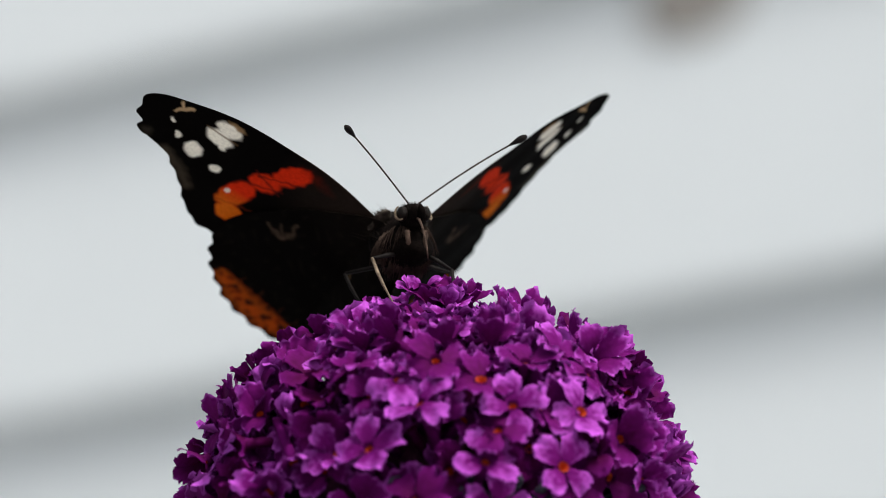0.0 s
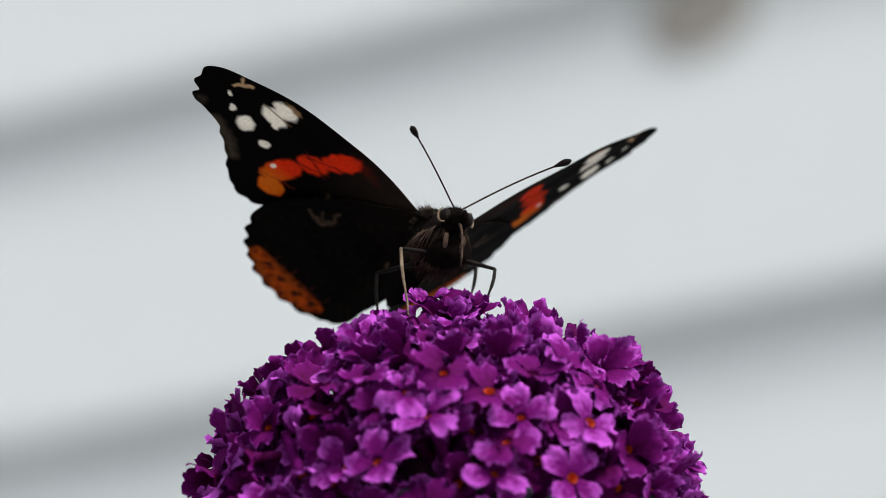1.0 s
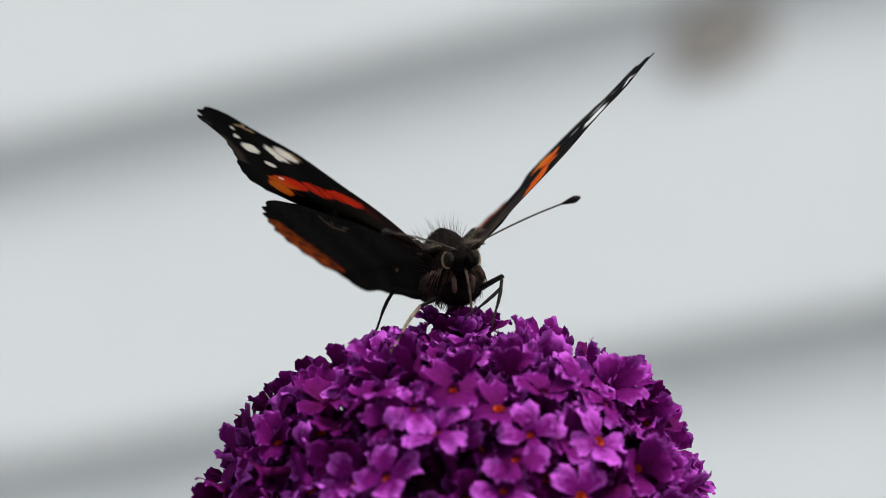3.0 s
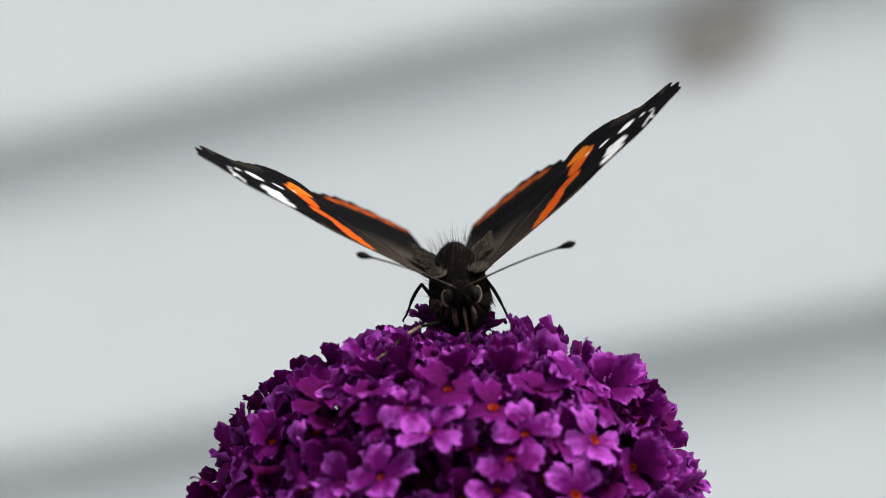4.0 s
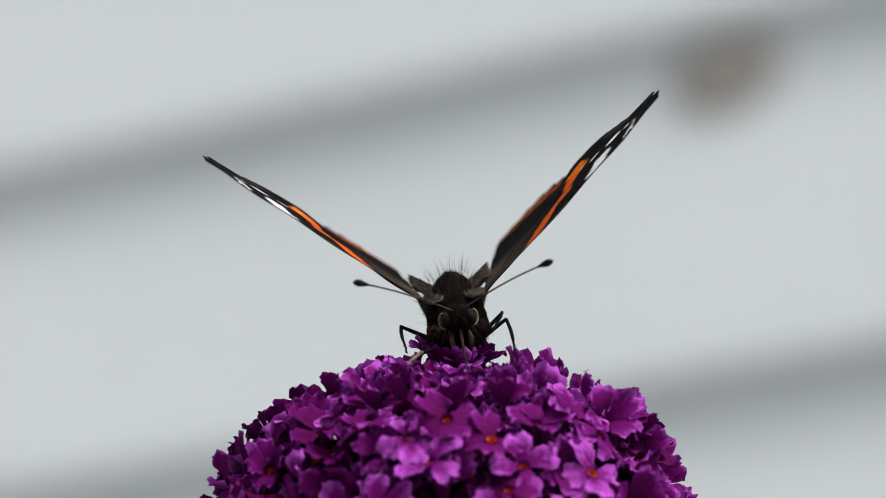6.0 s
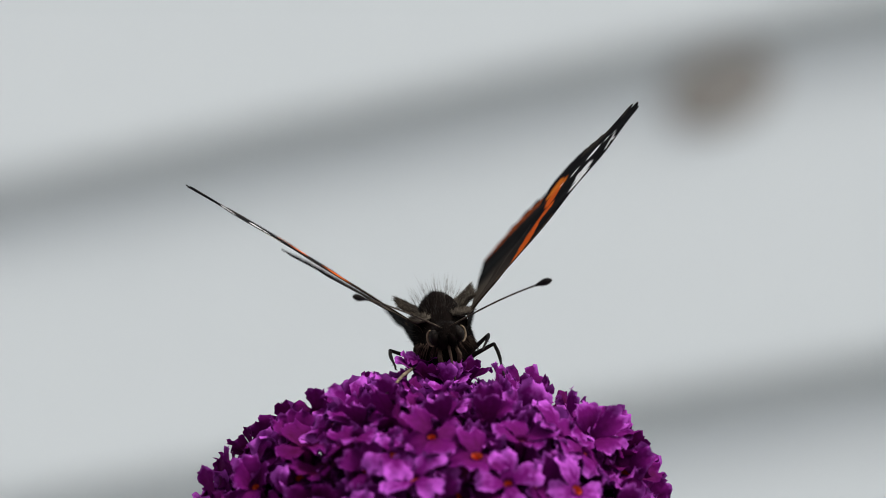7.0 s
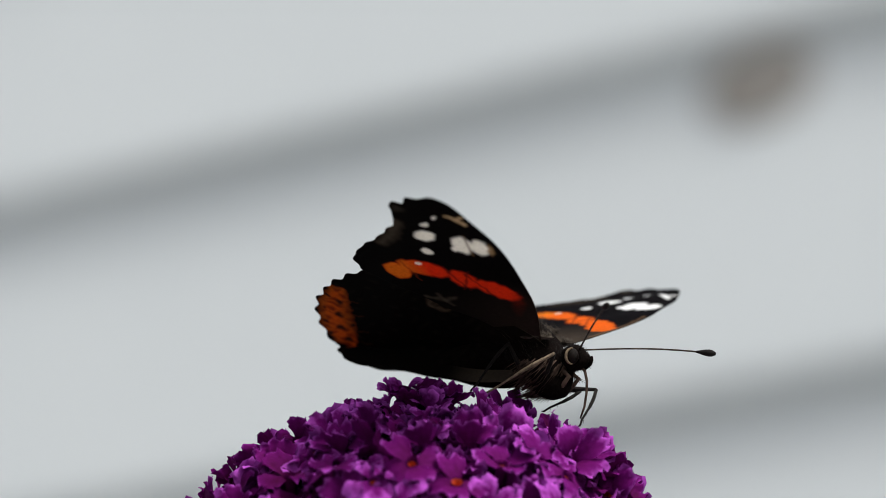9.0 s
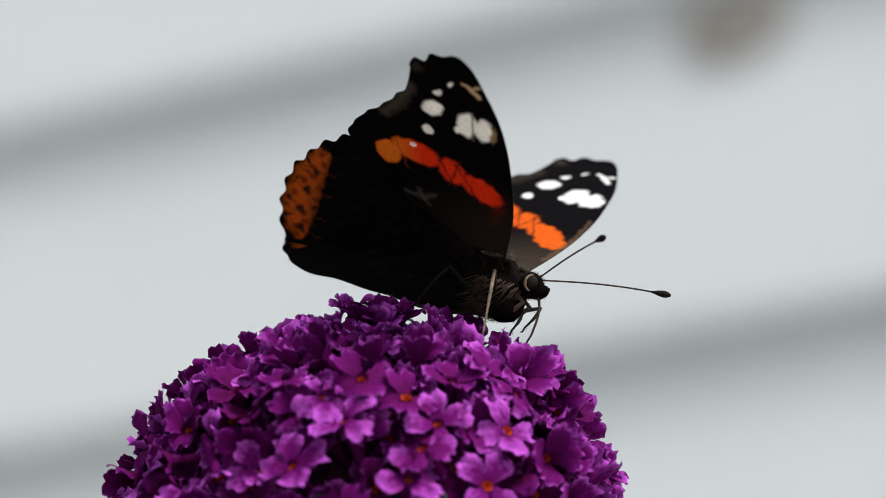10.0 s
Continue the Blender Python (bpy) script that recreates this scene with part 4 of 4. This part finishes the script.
# ---- what moves ----
# seconds; place (mm) and turn (degrees) on the stage; flap right, left; sweep right, left; hindwing flap and sweep beside the forewing's, right and left
FLIGHT = [
    (0, -3.36, 8.87, 6.76, -0.19, -33.51, -69.12, 27.16, 31.83, 6.92, 4.1, -0.85, -2.5, 0.45, 0),
    (0.2, -3.46, 8.52, 5.68, -0.65, -30.35, -67.56, 22.12, 32.76, 6.14, 0.87, -2.7, -2.5, 0.25, 0),
    (0.5, 0.34, 8, 7.24, -7.63, -29.55, -63.43, 19.81, 29.9, 6.62, -2.97, -5.48, -2.5, -0.05, 0),
    (0.7, 0.73, 7.65, 7.23, -10.51, -27.74, -60.45, 19.76, 31.52, 4.84, -0.9, -5.33, -2.5, -0.45, 0),
    (1, 1.48, 7.13, 7.6, -12.92, -25.82, -62.75, 21.05, 36.16, 5.32, 1.06, -5.11, -2.5, -1.05, 0),
    (1.2, 0.94, 7.49, 9.1, -5.01, -30.03, -71.9, 27.68, 35.49, 7.88, -0.87, -5.14, -2.5, -1.28, 0),
    (1.5, -3.82, 6, 9.79, 7.46, -27.98, -86.79, 24.63, 24.94, 7.37, 5.44, -5.18, -2.5, -1.63, 0),
    (1.7, -4.81, 4.36, 8.81, 6.21, -25.15, -91.03, 28.56, 31.67, 9.53, 4.62, -4.91, -2.5, -1.92, 0),
    (2, -6.87, 0.88, 6.4, 14.15, -15.93, -93.09, 31.91, 29.42, 9.52, 5.63, -4.51, -2.5, -2.36, 0),
    (2.2, -6.45, -0.17, 6.94, 13.41, -21.2, -91.36, 26.51, 29.16, 9.49, 4.95, -3.83, -2.5, -1.82, 0),
    (2.5, -3.16, -1.73, 4.85, 7.99, -10.12, -82.11, 31.36, 40.13, 10.74, 1.79, -2.82, -2.5, -1, 0),
    (2.7, 0.17, -2.72, 5.45, 4.89, -12.86, -74, 33.66, 41.13, 11.24, 4.79, -2.8, -2.5, -1.2, 0),
    (3.8, 0.13, -7.38, -1.03, 7.75, 12.53, -86.29, 38.16, 38.6, 12.13, 4.33, -3.52, -2.99, -6.02, -3.75),
    (4, 0.49, -7.38, -0.31, 8.53, 10.94, -86.39, 38.76, 37.1, 10.73, 7.13, -3.52, -2.99, -6.02, -3.75),
    (4.2, -0.06, -6.63, -0.03, 9.87, 9.9, -87.35, 41.69, 37.01, 12.21, 9.01, -3.19, -2.76, -5.78, -3.91),
    (4.5, -0.17, -5.51, 0.19, 8.55, 7.09, -87.81, 40.43, 39.88, 15.54, 12.68, -2.7, -2.4, -5.41, -4.14),
    (4.7, -1.27, -5.95, -0.43, 11.38, 5.9, -89.15, 43.66, 34.09, 6.12, 11.84, -2.74, -2.44, -3.72, -2.49),
    (5, -0.39, -6.59, 2.75, 7.78, -3.24, -88.68, 38.26, 38.2, 1.44, -0.97, 1, 2.5, 3.5, 3.5),
    (5.3, -0.42, -5.54, 1.73, 9.93, -0.64, -87.33, 40.05, 36.66, 12.91, -2.37, 1, 2.5, 3.5, 3.5),
    (5.5, -0.12, -4.83, 0.59, 9.52, 7.22, -87.71, 44.34, 40.8, 12.79, 13.72, -2.2, -2.48, -4.25, -3.92),
    (5.6, -0.23, -6.73, 4.03, 6.66, -8.8, -88.97, 41.97, 37.8, 3.77, 1.54, -2.5, -2.5, 3.5, 3.5),
    (5.7, 0.05, -4.83, 0.01, 15.23, 5.43, -85.58, 47.14, 32.1, 14.09, 5.92, -2.7, -2.48, -4.85, -3.92),
    (5.9, -0.02, -3.79, 0.65, 9.89, 6.23, -86.96, 43.46, 41.29, 11.64, 13.84, -2.38, -2.49, -3.42, -2.87),
    (6.3, 0.08, -2.74, 0.71, 10.25, 5.24, -86.2, 42.58, 41.79, 10.48, 13.97, -2.56, -2.49, -2.6, -1.83),
    (6.6, 0.15, -1.96, 0.76, 10.52, 4.5, -85.63, 41.92, 42.16, 9.61, 14.06, -2.7, -2.49, -1.98, -1.05),
    (6.8, 1.02, -0.92, 0, -1.51, 8.83, -82.92, 31.74, 57.75, -3.34, 13.78, -2.88, -2.5, -1.15, 0),
    (6.9, -0.58, -6.74, 3.23, 7.76, -8.74, -88.91, 42.41, 42.23, 3.6, 2.92, -2.5, -2.5, 3.5, 3.5),
    (7, 0.25, -0.92, 0.82, 10.89, 3.51, -84.88, 41.04, 42.65, 8.46, 14.18, -2.88, -2.5, -1.15, 0),
    (7.2, -0.16, -2.62, 0.16, 7.27, 7.72, -86.91, 36.06, 47.63, 1.07, 10.82, -2.85, -2.5, -1.16, 0),
    (7.3, 0.13, -3.46, 0.22, 3.36, 7.71, -85.47, 32.42, 52.48, 4.98, 8.54, -2.84, -2.5, -1.17, 0),
    (7.4, -0.9, -3.79, 3.03, 10.39, -7.48, -74.82, 39.16, 46.35, 19.88, 8.07, -2.95, -2.5, -1.79, 0),
    (7.5, 1.31, -3.84, 6.81, 11.26, -14.67, -77.72, 35.22, 45.26, 10.59, 1.81, -2.95, -2.5, -1.79, 0),
    (7.7, 3.15, -3.44, 3.76, 8.8, -4.99, -71.75, 30.22, 36.98, 8.59, 5.7, -3.05, -2.5, -1.63, 0),
    (8, 6.34, -2.85, 6.37, -0.94, -13.69, -65.51, 30.19, 49.01, 8.08, 5.85, -3.2, -2.5, -1.39, 0),
    (8.2, 9.68, -2.12, 7.77, 0.35, -15.64, -54.79, 27.85, 35.4, 6.37, 5.39, -4.13, -2.5, -1.11, 0),
    (8.5, 14.18, -0.99, 5.21, -5.44, -8.7, -50.72, 25.3, 31.2, 6.8, 1.84, -5.53, -2.5, -0.69, 0),
    (8.7, 14.76, -0.12, 5.73, -5.91, -8.93, -45.36, 23.63, 31.14, 3.9, 5.18, -1.91, -2.5, -1.8, 0),
    (9, 19.35, 1.25, 1.22, -8.19, 1.81, -30.88, 22.53, 21.26, 0.46, -5.45, 3.53, 0, -3.46, 0),
    (9.2, 18.85, 1.36, 3.91, -4.46, -2.43, -28.59, 31.13, 29.59, 2.06, -5.65, 4.16, 0, -3.5, 0),
    (9.5, 19.38, 1.58, -1.01, -15.54, 12.31, -23.91, 20.65, 34.89, -2.15, -5.55, 5.1, 0, -3.55, 0),
    (9.7, 21.35, 1.71, -1.2, -19.84, 15.75, -22.07, 24.56, 44.92, -5.45, -4.75, 8.32, 0, -2.19, 0),
    (10, 20.42, 1.9, -0.39, -16.53, 11.85, -24.75, 31.77, 43.72, -4.06, -7.65, 13.16, 0, -0.14, 0),
]
# seconds; yaw and pitch (degrees) of the right and the left antenna in body space
FEELERS = [
    (0, -44.6, 13.3, 50.9, 12.3),
    (0.2, -44.9, 14.7, 49.9, 14.5),
    (0.5, -43, 11, 49.7, 12.2),
    (0.7, -45.1, 13.4, 45.9, 15.8),
    (1, -43.1, 9.2, 32.2, 5.6),
    (1.2, -44.1, 3.5, 30.3, -8.5),
    (1.5, -46.9, 5.9, 46.3, 1.4),
    (1.7, -45.6, 8.5, 45.4, 4.2),
    (2, -28.5, -40.9, 43.2, -53.4),
    (2.2, -45, 2, 42.8, -10.4),
    (2.5, -48.6, 5.7, 43.8, 0.1),
    (2.7, -44.7, 3, 48.6, 5),
    (3.8, -54.9, 22.8, 55.6, 18.6),
    (4, -52.8, 26.9, 60.5, 16.6),
    (4.2, -51.4, 22.9, 54.4, 13.2),
    (4.5, -51.9, 15.1, 50.8, 10.4),
    (4.7, -46.2, 17.7, 52.6, 6.6),
    (5, -51.8, 3.2, 45.3, -2.1),
    (5.3, -55.7, 16.2, 42.9, 6.3),
    (5.5, -51.9, 13.6, 45.9, 9),
    (5.6, -51.8, 3.2, 45.3, -2.1),
    (5.7, -50.7, 27.2, 49, 11.5),
    (6.8, -50.8, -1.6, 38.6, 22.1),
    (6.9, -51.8, 3.2, 45.3, -2.1),
    (7, -44.8, 22, 52.1, 13.9),
    (7.2, -46.5, 19.5, 48.8, 18.9),
    (7.3, -50.1, 7.3, 45.7, 18.6),
    (7.4, -50.8, 4.7, 41.7, 8.8),
    (7.5, -50.8, 4.7, 41.7, 8.8),
    (7.7, -47, 10, 45.9, 15.3),
    (8, -45, 6.2, 54.5, 20.8),
    (8.2, -47, 9.4, 46.3, 10.4),
    (8.5, -44.7, 11, 45.3, 5.9),
    (8.7, -47.9, 9.5, 40.2, 4.4),
    (9, -49.3, 13.5, 26.3, 2.5),
    (9.2, -43.2, 8.4, 24.9, -6.3),
    (9.5, -43.4, 14.8, 4.8, 3.5),
    (9.7, -46, 14.7, 4.5, 9.6),
    (10, -43, 15.8, 9.8, 7.6),
]
# seconds; where the four feet stand on the stage (mm): right middle, right hind, left middle, left hind
FEET = [
    (0, -5.1, -1, -7.7, -8.2, 9, -8.8, 1, 2, -7.1, -0.3, 9, -7.2),
    (1, -4.8, -1, -6.3, -8.4, 9, -8.4, 4, 2, -5.4, 2.2, 9, -5.5),
    (1.5, -5.4, -3, -5.4, -7.2, 7, -4.9, 3.3, 3, -4.7, 2, 7, -3.8),
    (2, -10.1, -9.1, -9.4, -12.3, 0.9, -7.6, 3, -2.8, -5.1, 0, 1, -3.5),
    (2.5, -8.1, -12, -9.6, -11.1, -2, -7.6, 2.4, -4.6, -5.3, -0.8, 0, -3.9),
    (3.8, -9.8, -13.5, -9.7, -6.2, -2, -5.1, 6.7, -3.3, -5.7, 3.7, -2, -2.5),
    (4.5, -9.3, -13.7, -9.6, -5.9, -2, -5.2, 6.9, -4.6, -5.9, 4.1, -2, -3),
    (5.5, -9.2, -14.1, -9.8, -5.8, -2.8, -5.3, 7, -4.7, -5.9, 4, -2, -2.6),
    (7, -8.4, -13.6, -9.3, -5.2, -2.6, -5.2, 7.3, -3.7, -5.8, 4.7, -2, -2.8),
    (7.3, -5, -16, -10.6, -5.6, -3.5, -5.4, 7, -4.2, -5.9, 4.4, -2, -3.4),
    (7.7, -5.1, -13.6, -9.8, -5.7, -3.6, -5.6, 7.8, -4.5, -6.1, 3.9, -2.7, -5.2),
    (8, -5, -13, -9.9, -6.6, 0, -5.3, 11.5, 0.1, -6.9, 3, 0, -3.6),
    (8.5, 4.3, -2.8, -5.2, 3, 0, -4.9, 14.5, 0.1, -7.7, -1.5, 0, -4.2),
    (9, 6.6, 0.1, -5.2, 5.3, 1, -4.8, 17.9, 0.1, -8.8, 13.7, 1.1, -7.1),
    (9.5, 12.2, -6.3, -7.9, 4.5, 1, -5.2, 17.4, 0.1, -8.3, 15.8, 1.1, -8),
    (10, 12.4, -6.8, -8, 3.8, 1, -5, 16.9, 0.1, -7.4, 15.5, 1.1, -7.8),
]


def foot_at(t, k):
    for a, b in zip(FEET, FEET[1:]):
        if a[0] <= t <= b[0]:
            s = (t - a[0]) / (b[0] - a[0])
            return Vector(a[1 + 3 * k:4 + 3 * k]).lerp(Vector(b[1 + 3 * k:4 + 3 * k]), s)


def limb(a, b, keep):
    """The pose of a limb that starts at a and points at b, its z axis near keep."""
    x = (b - a).normalized()
    y = keep.cross(x).normalized()
    z = x.cross(y)
    m = Matrix((x, y, z)).transposed().to_4x4()
    m.translation = a
    return m


def motions():
    rows = {key: [] for key in BUTTERFLY}
    for t, x, y, z, rx, ry, rz, fr, fl, sr, sl, hr, hl, ur, ul in FLIGHT:
        body = STAGE @ pose(x * MM, y * MM, z * MM, rx, ry, rz)
        rows["body"].append((t, body))
        for s, f, w, df, dw in ((-1, fr, sr, hr, ur), (1, fl, sl, hl, ul)):
            at = Matrix.Translation((0, s * HINGE_Y, HINGE_Z))
            rows["forewing", s].append((t, at @ pose(0, 0, 0, s * f) @ pose(0, 0, 0, 0, 0, -s * w)))
            rows["hindwing", s].append((t, at @ pose(0, 0, 0, s * (f + df)) @ pose(0, 0, 0, 0, 0, -s * (w + dw))))
        into = body.inverted() @ STAGE
        for k, leg in enumerate(("RM", "RH", "LM", "LH")):
            hip, foot = HIPS[leg], into @ (foot_at(t, k) * MM)
            reach = foot - hip
            way = reach.normalized()
            short, long = THIGH.get(leg, FEMUR), REACH.get(leg, TIBIA)
            d = min(max(reach.length, 3.5 * MM), (short + long) * 0.985)
            c = min(max((short ** 2 + d * d - long ** 2) / (2 * d * short), -0.9), 1)
            out = Vector((0.1 if leg[1] == "M" else -0.4, -1.0 if leg[0] == "R" else 1.0, 0.75))
            out = (out - way * out.dot(way)).normalized()
            knee = hip + short * (way * c + out * math.sqrt(max(0, 1 - c * c)))
            rows["femur", leg].append((t, limb(hip, knee, out)))
            rows["tibia", leg].append((t, limb(knee, hip + way * d, out)))
    for t, ry, rp, ly, lp in FEELERS:
        for s, w, p in ((-1, ry, rp), (1, ly, lp)):
            at = Matrix.Translation(HEAD + Vector((0.9, 0.45 * s, 1.0)) * MM)
            rows["antenna", s].append((t, at @ pose(0, 0, 0, 0, -p, w)))
    for key, ob in BUTTERFLY.items():
        walk(ob, rows[key])


motions()
